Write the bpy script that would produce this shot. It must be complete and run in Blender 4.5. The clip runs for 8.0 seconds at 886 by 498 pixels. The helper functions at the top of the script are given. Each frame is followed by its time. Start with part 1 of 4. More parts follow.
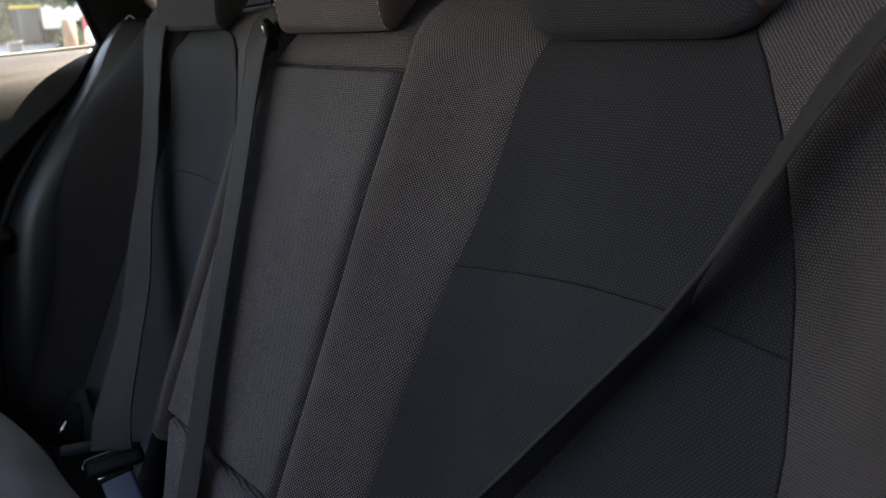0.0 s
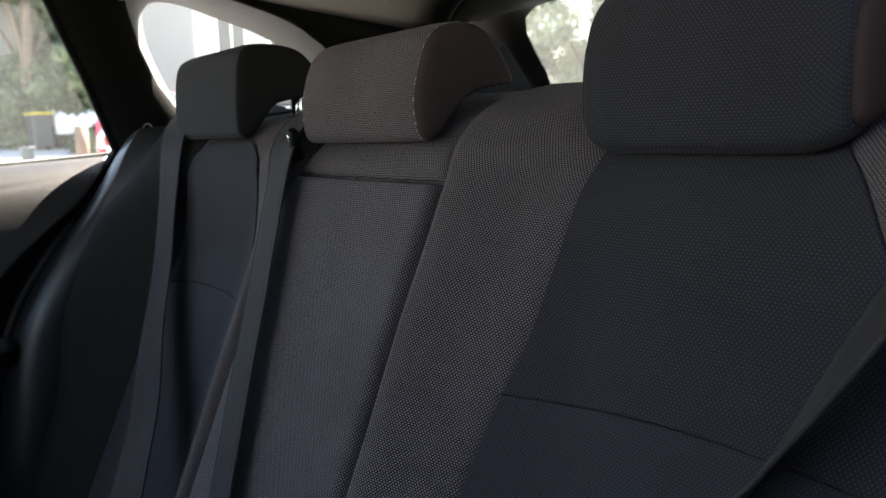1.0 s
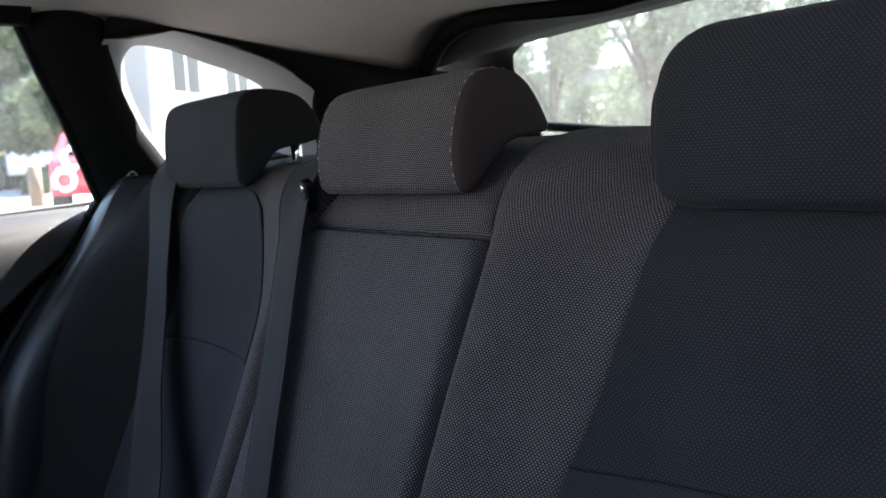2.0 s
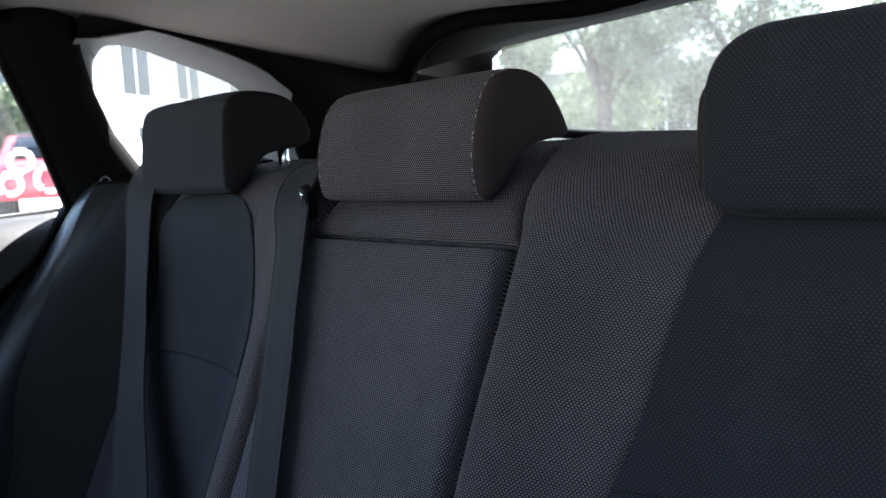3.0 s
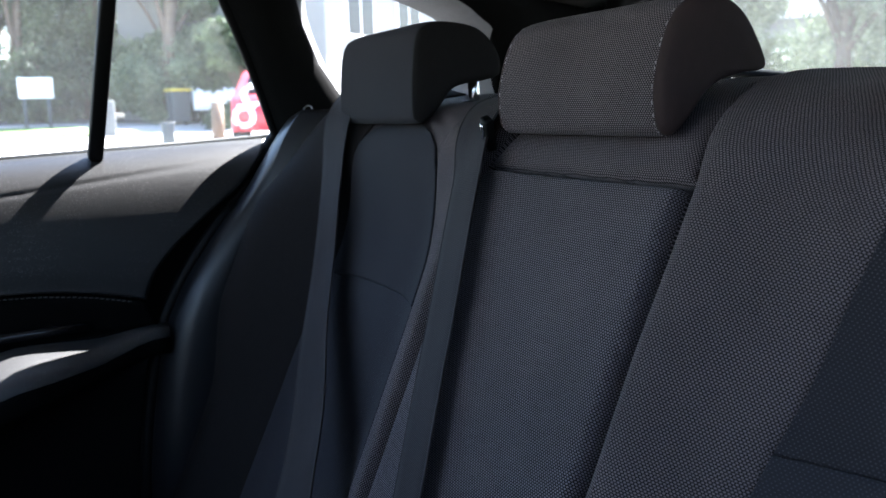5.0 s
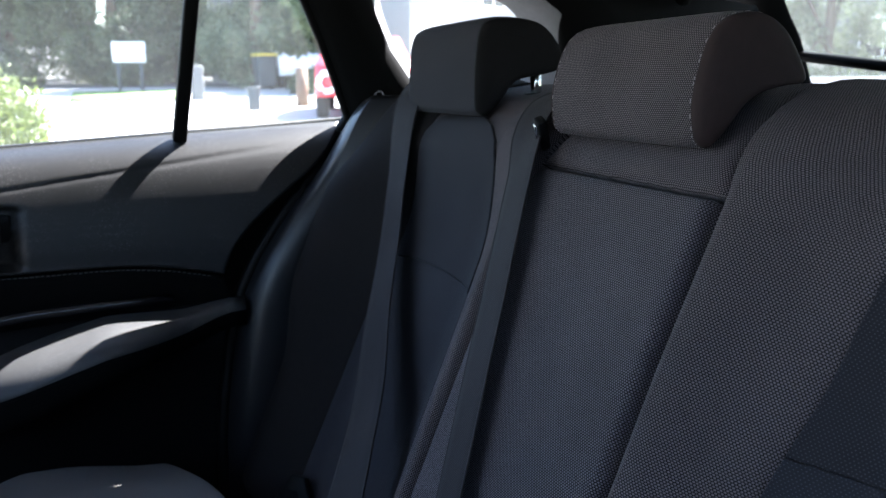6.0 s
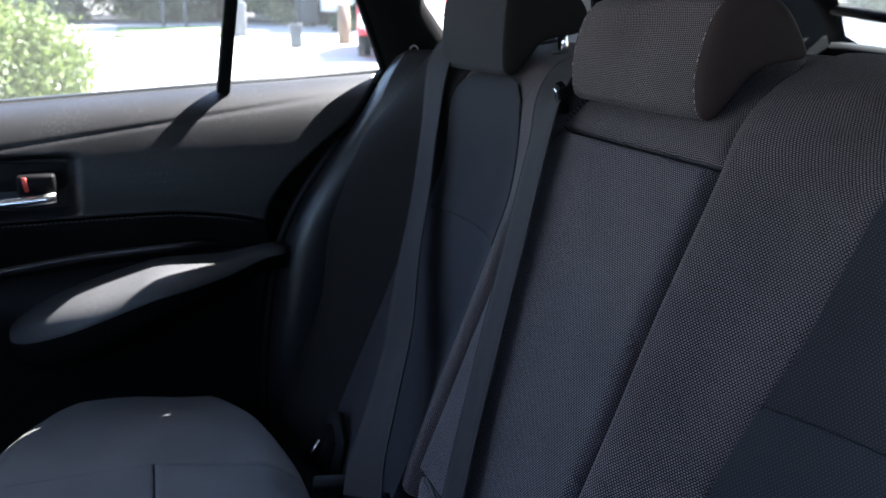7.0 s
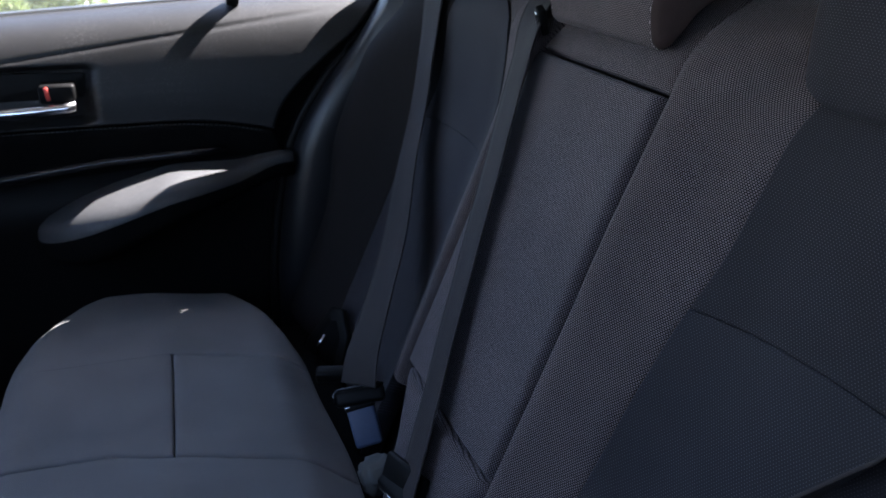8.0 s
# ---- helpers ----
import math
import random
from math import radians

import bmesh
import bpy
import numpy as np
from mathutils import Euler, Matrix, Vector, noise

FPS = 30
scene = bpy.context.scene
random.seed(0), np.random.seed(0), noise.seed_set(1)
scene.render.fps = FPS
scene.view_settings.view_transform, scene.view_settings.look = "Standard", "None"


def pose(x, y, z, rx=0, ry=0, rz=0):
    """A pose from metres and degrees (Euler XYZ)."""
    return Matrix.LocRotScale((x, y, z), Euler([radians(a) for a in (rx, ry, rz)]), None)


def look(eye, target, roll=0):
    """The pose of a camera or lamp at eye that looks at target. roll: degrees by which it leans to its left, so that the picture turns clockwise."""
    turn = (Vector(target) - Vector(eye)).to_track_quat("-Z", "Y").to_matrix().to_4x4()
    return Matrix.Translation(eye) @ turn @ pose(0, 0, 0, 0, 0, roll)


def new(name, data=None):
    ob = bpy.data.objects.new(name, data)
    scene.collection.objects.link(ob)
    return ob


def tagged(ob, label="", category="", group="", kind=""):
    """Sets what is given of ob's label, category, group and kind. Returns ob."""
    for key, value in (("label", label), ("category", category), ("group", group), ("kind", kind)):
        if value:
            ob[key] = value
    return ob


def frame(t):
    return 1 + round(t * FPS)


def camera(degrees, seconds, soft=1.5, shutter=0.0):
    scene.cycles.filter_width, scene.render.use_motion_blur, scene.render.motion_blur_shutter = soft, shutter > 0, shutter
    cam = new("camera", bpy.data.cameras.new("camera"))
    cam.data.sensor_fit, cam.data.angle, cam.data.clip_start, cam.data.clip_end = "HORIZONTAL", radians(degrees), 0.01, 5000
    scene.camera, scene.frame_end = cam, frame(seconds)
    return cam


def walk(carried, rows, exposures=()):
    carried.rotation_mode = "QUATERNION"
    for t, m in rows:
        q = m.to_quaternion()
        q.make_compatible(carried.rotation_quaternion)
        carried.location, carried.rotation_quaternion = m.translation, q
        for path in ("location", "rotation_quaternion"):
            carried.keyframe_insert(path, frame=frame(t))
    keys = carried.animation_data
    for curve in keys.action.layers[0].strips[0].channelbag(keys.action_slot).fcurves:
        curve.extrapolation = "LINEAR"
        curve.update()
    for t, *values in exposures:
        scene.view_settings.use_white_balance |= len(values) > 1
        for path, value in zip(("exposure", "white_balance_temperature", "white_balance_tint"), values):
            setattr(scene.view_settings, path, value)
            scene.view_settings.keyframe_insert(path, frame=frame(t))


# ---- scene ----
cam = camera(52.6, 8.0, soft=1.2)
PATH = [
    (0, (0.668, -0.337, 1.081), (-0.953, 0.724, 0.583), -2.6),
    (0.5, (0.644, -0.329, 1.08), (-0.998, 0.751, 0.711), -2.0),
    (1, (0.615, -0.331, 1.084), (-1.041, 0.757, 0.813), -2.3),
    (1.5, (0.585, -0.34, 1.093), (-1.059, 0.778, 0.866), -3.0),
    (3, (0.504, -0.368, 1.102), (-1.042, 0.884, 0.901), -3.3),
    (3.5, (0.499, -0.352, 1.091), (-1.083, 0.853, 0.882), -2.7),
    (4, (0.493, -0.35, 1.083), (-1.153, 0.762, 0.851), -2.0),
    (4.5, (0.493, -0.35, 1.081), (-1.225, 0.636, 0.808), -1.7),
    (5, (0.506, -0.341, 1.092), (-1.276, 0.515, 0.788), -1.4),
    (6.5, (0.57, -0.336, 1.13), (-1.28, 0.295, 0.707), -0.8),
    (7, (0.598, -0.34, 1.143), (-1.244, 0.252, 0.639), -0.6),
    (7.5, (0.634, -0.331, 1.164), (-1.188, 0.226, 0.556), -0.7),
    (8, (0.67, -0.328, 1.172), (-1.123, 0.196, 0.458), -0.5),
]
cam.data.dof.use_dof, cam.data.dof.focus_distance, cam.data.dof.aperture_fstop = True, 0.58, 14.0
EXPOSURES = [
    (0.0, 3.80, 8500, 14),
    (1.5, 3.78, 7100, 12),
    (3.5, 3.70, 6350, 12),
    (6.5, 3.72, 6250, 12),
    (8.0, 3.76, 6350, 17),
]
walk(cam, [(t, look(eye, target, roll)) for t, eye, target, roll in PATH], EXPOSURES)

# ---- light ----
SUN_FROM = Vector((-0.088, 0.220, 0.27)).normalized()
world = bpy.data.worlds.new("world")
scene.world = world
world.use_nodes = True
sky = world.node_tree.nodes.new("ShaderNodeTexSky")
sky.sky_type, sky.sun_disc = "NISHITA", False
sky.sun_elevation = math.asin(SUN_FROM.z)
sky.sun_rotation = math.atan2(SUN_FROM.x, SUN_FROM.y)
background = world.node_tree.nodes["Background"]
background.inputs["Strength"].default_value = 0.09
world.node_tree.links.new(sky.outputs["Color"], background.inputs["Color"])
sun = new("sun", bpy.data.lights.new("sun", "SUN"))
sun.data.energy, sun.data.angle, sun.data.color = 5.0, radians(0.5), (1.0, 0.985, 0.965)
sun.matrix_world = look(SUN_FROM * 30, (0, 0, 0))

# ---- materials ----


def plain(name, colour, rough=0.6, metal=0.0, vary=0.15, scale=30.0, bump=0.0, bump_scale=300.0, sheen=0.0, spec=0.5):
    """A surface with broad and fine variation of its colour, and fine relief."""
    m = bpy.data.materials.new(name)
    m.use_nodes = True
    nodes, links = m.node_tree.nodes, m.node_tree.links
    shader = nodes["Principled BSDF"]
    shader.inputs["Roughness"].default_value = rough
    shader.inputs["Metallic"].default_value = metal
    shader.inputs["Specular IOR Level"].default_value = spec
    shader.inputs["Sheen Weight"].default_value = sheen
    where = nodes.new("ShaderNodeTexCoord")
    broad, fine = nodes.new("ShaderNodeTexNoise"), nodes.new("ShaderNodeTexNoise")
    broad.inputs["Scale"].default_value, fine.inputs["Scale"].default_value = scale * 0.2, scale * 4
    for n in (broad, fine):
        links.new(where.outputs["Object"], n.inputs["Vector"])
    both = nodes.new("ShaderNodeMath")
    both.operation = "ADD"
    links.new(broad.outputs["Fac"], both.inputs[0])
    links.new(fine.outputs["Fac"], both.inputs[1])
    ramp = nodes.new("ShaderNodeMapRange")
    ramp.inputs["From Min"].default_value, ramp.inputs["From Max"].default_value = 0.5, 1.5
    ramp.inputs["To Min"].default_value, ramp.inputs["To Max"].default_value = 1 - vary, 1 + vary
    links.new(both.outputs[0], ramp.inputs["Value"])
    mix = nodes.new("ShaderNodeVectorMath")
    mix.operation = "SCALE"
    mix.inputs[0].default_value = colour
    links.new(ramp.outputs[0], mix.inputs["Scale"])
    links.new(mix.outputs[0], shader.inputs["Base Color"])
    if bump:
        grain = nodes.new("ShaderNodeTexNoise")
        grain.inputs["Scale"].default_value, grain.inputs["Detail"].default_value = bump_scale, 3
        links.new(where.outputs["Object"], grain.inputs["Vector"])
        relief = nodes.new("ShaderNodeBump")
        relief.inputs["Strength"].default_value, relief.inputs["Distance"].default_value = 0.7, bump
        links.new(grain.outputs["Fac"], relief.inputs["Height"])
        links.new(relief.outputs[0], shader.inputs["Normal"])
    return m


def weave(name, ground, thread, across, along, turn=0.0, low=-0.25, high=0.55, bump=0.0004, rough=0.8):
    """Woven cloth: staggered knots of a lighter thread on a dark ground, by the surface's own metres."""
    m = bpy.data.materials.new(name)
    m.use_nodes = True
    nodes, links = m.node_tree.nodes, m.node_tree.links
    shader = nodes["Principled BSDF"]
    shader.inputs["Roughness"].default_value = rough
    shader.inputs["Specular IOR Level"].default_value = 0.12
    shader.inputs["Sheen Weight"].default_value = 0.03
    where = nodes.new("ShaderNodeTexCoord")
    wobble = nodes.new("ShaderNodeTexNoise")
    wobble.inputs["Scale"].default_value = 60
    links.new(where.outputs["UV"], wobble.inputs["Vector"])
    shift = nodes.new("ShaderNodeVectorMath")
    shift.operation = "MULTIPLY_ADD"
    shift.inputs[1].default_value = (0.0014, 0.0014, 0)
    links.new(wobble.outputs["Color"], shift.inputs[0])
    links.new(where.outputs["UV"], shift.inputs[2])
    spin = nodes.new("ShaderNodeVectorRotate")
    spin.inputs["Angle"].default_value = radians(turn)
    links.new(shift.outputs[0], spin.inputs["Vector"])
    split = nodes.new("ShaderNodeSeparateXYZ")
    links.new(spin.outputs[0], split.inputs[0])
    waves = []
    for axis, period in (("X", across), ("Y", along)):
        k = nodes.new("ShaderNodeMath")
        k.operation, k.inputs[1].default_value = "MULTIPLY", math.tau / period
        links.new(split.outputs[axis], k.inputs[0])
        c = nodes.new("ShaderNodeMath")
        c.operation = "COSINE"
        links.new(k.outputs[0], c.inputs[0])
        waves.append(c)
    def sums(operation, one, other):
        n = nodes.new("ShaderNodeMath")
        n.operation = operation
        for k, v in enumerate((one, other)):
            if isinstance(v, float):
                n.inputs[k].default_value = v
            else:
                links.new(v, n.inputs[k])
        return n.outputs[0]

    # cos(u+v) + cos(u-v) + cos(2v): round knots in staggered rows with a dark net between them
    pair = sums("MULTIPLY", sums("MULTIPLY", waves[0].outputs[0], 2.0), waves[1].outputs[0])
    double = sums("SUBTRACT", sums("MULTIPLY", sums("MULTIPLY", waves[1].outputs[0], 2.0), waves[1].outputs[0]), 1.0)
    knot = sums("ADD", pair, double)
    ramp = nodes.new("ShaderNodeMapRange")
    ramp.interpolation_type = "SMOOTHSTEP"
    ramp.inputs["From Min"].default_value, ramp.inputs["From Max"].default_value = low, high
    links.new(knot, ramp.inputs["Value"])
    broad = nodes.new("ShaderNodeTexNoise")
    broad.inputs["Scale"].default_value, broad.inputs["Detail"].default_value = 9, 4
    links.new(where.outputs["Object"], broad.inputs["Vector"])
    wear = nodes.new("ShaderNodeMapRange")
    wear.inputs["From Min"].default_value, wear.inputs["From Max"].default_value = 0.3, 0.7
    wear.inputs["To Min"].default_value, wear.inputs["To Max"].default_value = 0.85, 1.15
    links.new(broad.outputs["Fac"], wear.inputs["Value"])
    mix = nodes.new("ShaderNodeMix")
    mix.data_type = "RGBA"
    mix.inputs["A"].default_value, mix.inputs["B"].default_value = (*ground, 1), (*thread, 1)
    links.new(ramp.outputs[0], mix.inputs["Factor"])
    worn = nodes.new("ShaderNodeVectorMath")
    worn.operation = "SCALE"
    links.new(mix.outputs["Result"], worn.inputs[0])
    links.new(wear.outputs[0], worn.inputs["Scale"])
    links.new(worn.outputs[0], shader.inputs["Base Color"])
    relief = nodes.new("ShaderNodeBump")
    relief.inputs["Strength"].default_value, relief.inputs["Distance"].default_value = 0.8, bump
    links.new(ramp.outputs[0], relief.inputs["Height"])
    links.new(relief.outputs[0], shader.inputs["Normal"])
    return m


def glass(name, tint=(1, 1, 1), dust=0.008):
    m = bpy.data.materials.new(name)
    m.use_nodes = True
    nodes, links = m.node_tree.nodes, m.node_tree.links
    for n in list(nodes):
        if n.type == "BSDF_PRINCIPLED":
            nodes.remove(n)
    clear, gloss, mix = nodes.new("ShaderNodeBsdfTransparent"), nodes.new("ShaderNodeBsdfGlossy"), nodes.new("ShaderNodeMixShader")
    clear.inputs["Color"].default_value = (*tint, 1)
    gloss.inputs["Roughness"].default_value = 0.02
    facing = nodes.new("ShaderNodeFresnel")
    facing.inputs["IOR"].default_value = 1.3
    links.new(facing.outputs[0], mix.inputs["Fac"])
    links.new(clear.outputs[0], mix.inputs[1])
    links.new(gloss.outputs[0], mix.inputs[2])
    film, dusty = nodes.new("ShaderNodeBsdfTranslucent"), nodes.new("ShaderNodeMixShader")
    film.inputs["Color"].default_value = (0.75, 0.78, 0.78, 1)
    streak = nodes.new("ShaderNodeTexNoise")
    streak.inputs["Scale"].default_value, streak.inputs["Detail"].default_value = 6, 5
    where = nodes.new("ShaderNodeTexCoord")
    links.new(where.outputs["Object"], streak.inputs["Vector"])
    amount = nodes.new("ShaderNodeMapRange")
    amount.inputs["From Min"].default_value, amount.inputs["From Max"].default_value = 0.3, 0.7
    amount.inputs["To Min"].default_value, amount.inputs["To Max"].default_value = dust * 0.7, dust * 1.3
    links.new(streak.outputs["Fac"], amount.inputs["Value"])
    links.new(amount.outputs[0], dusty.inputs["Fac"])
    links.new(mix.outputs[0], dusty.inputs[1])
    links.new(film.outputs[0], dusty.inputs[2])
    links.new(dusty.outputs[0], nodes["Material Output"].inputs["Surface"])
    return m


MESH_CLOTH = weave("mesh_cloth", (0.0150, 0.0122, 0.0124), (0.134, 0.108, 0.108), 0.00225, 0.0026, low=-1.1, high=0.9)
FINE_CLOTH = weave("fine_cloth", (0.0170, 0.0145, 0.0152), (0.130, 0.111, 0.116), 0.00235, 0.0027, low=-1.1, high=0.9)
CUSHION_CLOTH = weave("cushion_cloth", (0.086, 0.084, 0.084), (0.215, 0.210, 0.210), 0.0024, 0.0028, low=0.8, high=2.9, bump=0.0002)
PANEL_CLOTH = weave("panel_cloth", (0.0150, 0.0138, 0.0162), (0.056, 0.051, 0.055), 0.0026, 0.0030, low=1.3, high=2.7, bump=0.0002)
# Panel cloth again, lighter and bluer: skylight low on the seat put into colour.
PANEL_SKYLIT = weave("panel_cloth_skylit", (0.0180, 0.0170, 0.0202), (0.055, 0.052, 0.058), 0.0026, 0.0030, low=1.3, high=2.8, bump=0.0002)
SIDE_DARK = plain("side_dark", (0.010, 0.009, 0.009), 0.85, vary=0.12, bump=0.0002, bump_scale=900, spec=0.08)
# Far outer bolster only: shade on that side is put into the colour.
BOLSTER_SHADED = plain("bolster_shaded", (0.0115, 0.0098, 0.0096), 0.85, vary=0.15, bump=0.0002, bump_scale=900, spec=0.08)
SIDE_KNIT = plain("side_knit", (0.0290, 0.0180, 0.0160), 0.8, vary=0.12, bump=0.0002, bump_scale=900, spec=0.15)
CORE_CLOTH = plain("core_cloth", (0.004, 0.004, 0.004), 0.95, spec=0.1)
SIDE_VINYL = plain("side_vinyl", (0.007, 0.007, 0.0082), 0.36, vary=0.1, bump=0.0001, bump_scale=1200, spec=0.36)
BELT_WEB = weave("belt_webbing", (0.0175, 0.0150, 0.0152), (0.037, 0.032, 0.0325), 0.0040, 0.0016, low=-1.2, high=2.0, bump=0.0001, rough=0.7)
BELT_EDGE = plain("belt_edge", (0.034, 0.030, 0.030), 0.75, vary=0.1, bump=0.0001, bump_scale=1500, spec=0.15)
BLACK_PLASTIC = plain("black_plastic", (0.0035, 0.0035, 0.0035), 0.5, bump=0.0001, bump_scale=1500, spec=0.1)
GLOSS_BLACK = plain("gloss_black", (0.008, 0.008, 0.009), 0.12, vary=0.05)
DOOR_SKIN = plain("door_skin", (0.0125, 0.0125, 0.0130), 0.45, vary=0.12, bump=0.0004, bump_scale=700, spec=0.28)
ARM_SKIN = plain("armrest_skin", (0.036, 0.036, 0.037), 0.5, vary=0.1, bump=0.0003, bump_scale=900, spec=0.4)
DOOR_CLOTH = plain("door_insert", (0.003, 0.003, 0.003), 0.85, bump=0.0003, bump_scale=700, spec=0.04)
CHROME = plain("satin_chrome", (0.75, 0.75, 0.76), 0.18, metal=1.0, vary=0.05)
GUIDE_METAL = plain("guide_metal", (0.16, 0.16, 0.165), 0.4, metal=0.6, vary=0.1)
RED_MARK = plain("red_mark", (0.50, 0.05, 0.035), 0.45)
BLUE_TAG = plain("blue_tag", (0.030, 0.045, 0.085), 0.6, vary=0.08)
GREY_SLEEVE = plain("grey_sleeve", (0.055, 0.055, 0.052), 0.85, bump=0.0006, bump_scale=500)
LINER = plain("headliner", (0.42, 0.39, 0.355), 0.95, vary=0.06, bump=0.0004, bump_scale=800)
PILLAR = plain("pillar_trim", (0.004, 0.004, 0.004), 0.75, bump=0.0002, bump_scale=900, spec=0.05)
PALE_TRIM = plain("pale_trim", (0.17, 0.17, 0.175), 0.6, bump=0.0002, bump_scale=900)
CARPET = plain("carpet", (0.010, 0.010, 0.011), 0.98, bump=0.002, bump_scale=400, spec=0.05)
PANE = glass("window_pane", (0.93, 0.96, 0.95), 0.016)
REAR_PANE = glass("rear_pane", (0.58, 0.64, 0.64), 0.020)
THREAD = plain("stitching", (0.06, 0.06, 0.06), 0.8)
SEAT_THREAD = plain("seat_stitching", (0.20, 0.17, 0.165), 0.8)



def dusty(m, amount=0.05, size=420.0):
    """Specks of pale dust on a dark trim."""
    nodes, links = m.node_tree.nodes, m.node_tree.links
    shader = nodes["Principled BSDF"]
    base = shader.inputs["Base Color"].links[0].from_socket
    where, specks = nodes.new("ShaderNodeTexCoord"), nodes.new("ShaderNodeTexVoronoi")
    specks.inputs["Scale"].default_value = size
    links.new(where.outputs["Object"], specks.inputs["Vector"])
    patch = nodes.new("ShaderNodeTexNoise")
    patch.inputs["Scale"].default_value, patch.inputs["Detail"].default_value = 14, 5
    links.new(where.outputs["Object"], patch.inputs["Vector"])
    grain, pick, both, mix = nodes.new("ShaderNodeMapRange"), nodes.new("ShaderNodeMapRange"), nodes.new("ShaderNodeMath"), nodes.new("ShaderNodeMix")
    grain.inputs["From Min"].default_value, grain.inputs["From Max"].default_value = 0.34, 0.16
    links.new(specks.outputs["Distance"], grain.inputs["Value"])
    tone = nodes.new("ShaderNodeSeparateColor")
    links.new(specks.outputs["Color"], tone.inputs[0])
    pick.inputs["From Min"].default_value, pick.inputs["From Max"].default_value = 1.0 - amount * 4, 1.0
    links.new(tone.outputs[0], pick.inputs["Value"])
    both.operation = "MULTIPLY"
    links.new(grain.outputs[0], both.inputs[0])
    links.new(pick.outputs[0], both.inputs[1])
    fade, last = nodes.new("ShaderNodeMapRange"), nodes.new("ShaderNodeMath")
    fade.inputs["From Min"].default_value, fade.inputs["From Max"].default_value = 0.4, 0.65
    links.new(patch.outputs["Fac"], fade.inputs["Value"])
    last.operation = "MULTIPLY"
    links.new(both.outputs[0], last.inputs[0])
    links.new(fade.outputs[0], last.inputs[1])
    mix.data_type = "RGBA"
    links.new(last.outputs[0], mix.inputs["Factor"])
    links.new(base, mix.inputs["A"])
    mix.inputs["B"].default_value = (0.115, 0.115, 0.112, 1)
    links.new(mix.outputs["Result"], shader.inputs["Base Color"])
    return m


dusty(DOOR_SKIN, 0.20, 620.0)
dusty(ARM_SKIN, 0.20, 620.0)

# ---- building helpers ----


def part(name, bm, material, parent=None, label="", smooth_faces=True):
    """Links a bmesh as one mesh object, under a thing or a part where one is given."""
    data = bpy.data.meshes.new(name)
    bmesh.ops.recalc_face_normals(bm, faces=bm.faces)
    bm.to_mesh(data)
    bm.free()
    data.materials.append(material)
    if smooth_faces:
        data.shade_smooth()
    ob = new(name, data)
    ob.parent = parent
    return tagged(ob, label)


def thing(name, label, category, at=(0, 0, 0), group="", kind=""):
    """An Empty at a thing's base; its parts are built in world metres and moved under it."""
    ob = new(name)
    ob.empty_display_size = 0.05
    return tagged(ob, label, category, group, kind)


def surface(rows, back=None, close=False, uv=None):
    """A bmesh from rows of points; back: a second sheet of the same size behind, joined round its rim."""
    bm = bmesh.new()
    layer = bm.loops.layers.uv.new("UVMap")
    sheets = [[[bm.verts.new(p) for p in row] for row in rows]]
    if back:
        sheets.append([[bm.verts.new(p) for p in row] for row in back])
    n, k = len(rows), len(rows[0])

    def quad(a, b, c, d, coords=None):
        f = bm.faces.new((a, b, c, d))
        if coords:
            for loop, q in zip(f.loops, coords):
                loop[layer].uv = q

    for s, sheet in enumerate(sheets):
        for i in range(n - 1):
            for j in range(k if close else k - 1):
                jj = (j + 1) % k
                places = ((i, j), (i, jj), (i + 1, jj), (i + 1, j))
                quad(*[sheet[a][b] for a, b in places], [uv[a][b] for a, b in places] if uv else None)
    if back:
        rim = [(0, j) for j in range(k)] + [(i, k - 1) for i in range(1, n)] + [(n - 1, j) for j in range(k - 2, -1, -1)] + [(i, 0) for i in range(n - 2, 0, -1)]
        for q in range(len(rim)):
            (a, b), (c, d) = rim[q], rim[(q + 1) % len(rim)]
            quad(sheets[0][a][b], sheets[0][c][d], sheets[1][c][d], sheets[1][a][b], [uv[a][b], uv[c][d], uv[c][d], uv[a][b]] if uv else None)
    return bm


def along(line, v):
    """The point at the share v of a polyline's points, evenly by their length."""
    line = [Vector(p) for p in line]
    steps = [(b - a).length for a, b in zip(line, line[1:])]
    d = v * sum(steps)
    for a, b, s in zip(line, line[1:], steps):
        if d <= s:
            return a.lerp(b, d / s if s else 0)
        d -= s
    return line[-1]


def spline(points, n, closed=False):
    """A smooth line through points (Catmull-Rom), n steps between neighbours."""
    pts = [Vector(p) for p in points]
    out, k = [], len(pts)
    for i in range(k if closed else k - 1):
        if closed:
            a, b, c, d = (pts[(i + j) % k] for j in (-1, 0, 1, 2))
        else:
            a, b, c, d = pts[max(i - 1, 0)], pts[i], pts[i + 1], pts[min(i + 2, k - 1)]
        for s in range(n):
            t = s / n
            out.append(0.5 * (2 * b + (c - a) * t + (2 * a - 5 * b + 4 * c - d) * t * t + (3 * b - a - 3 * c + d) * t ** 3))
    if not closed:
        out.append(pts[-1])
    return out


def tube(path, radius, sides=8, taper=None):
    """A round rod along a path, closed at both ends."""
    path = [Vector(p) for p in path]
    rings = []
    for i, p in enumerate(path):
        way = (path[min(i + 1, len(path) - 1)] - path[max(i - 1, 0)]).normalized()
        u = way.orthogonal().normalized()
        w = way.cross(u)
        r = radius if taper is None else radius + (taper - radius) * i / (len(path) - 1)
        rings.append([p + r * (math.cos(a) * u + math.sin(a) * w) for a in (math.tau * s / sides for s in range(sides))])
    bm = surface(rings, close=True)
    bm.verts.ensure_lookup_table()
    bm.faces.new(bm.verts[:sides])
    bm.faces.new(bm.verts[-sides:])
    return bm


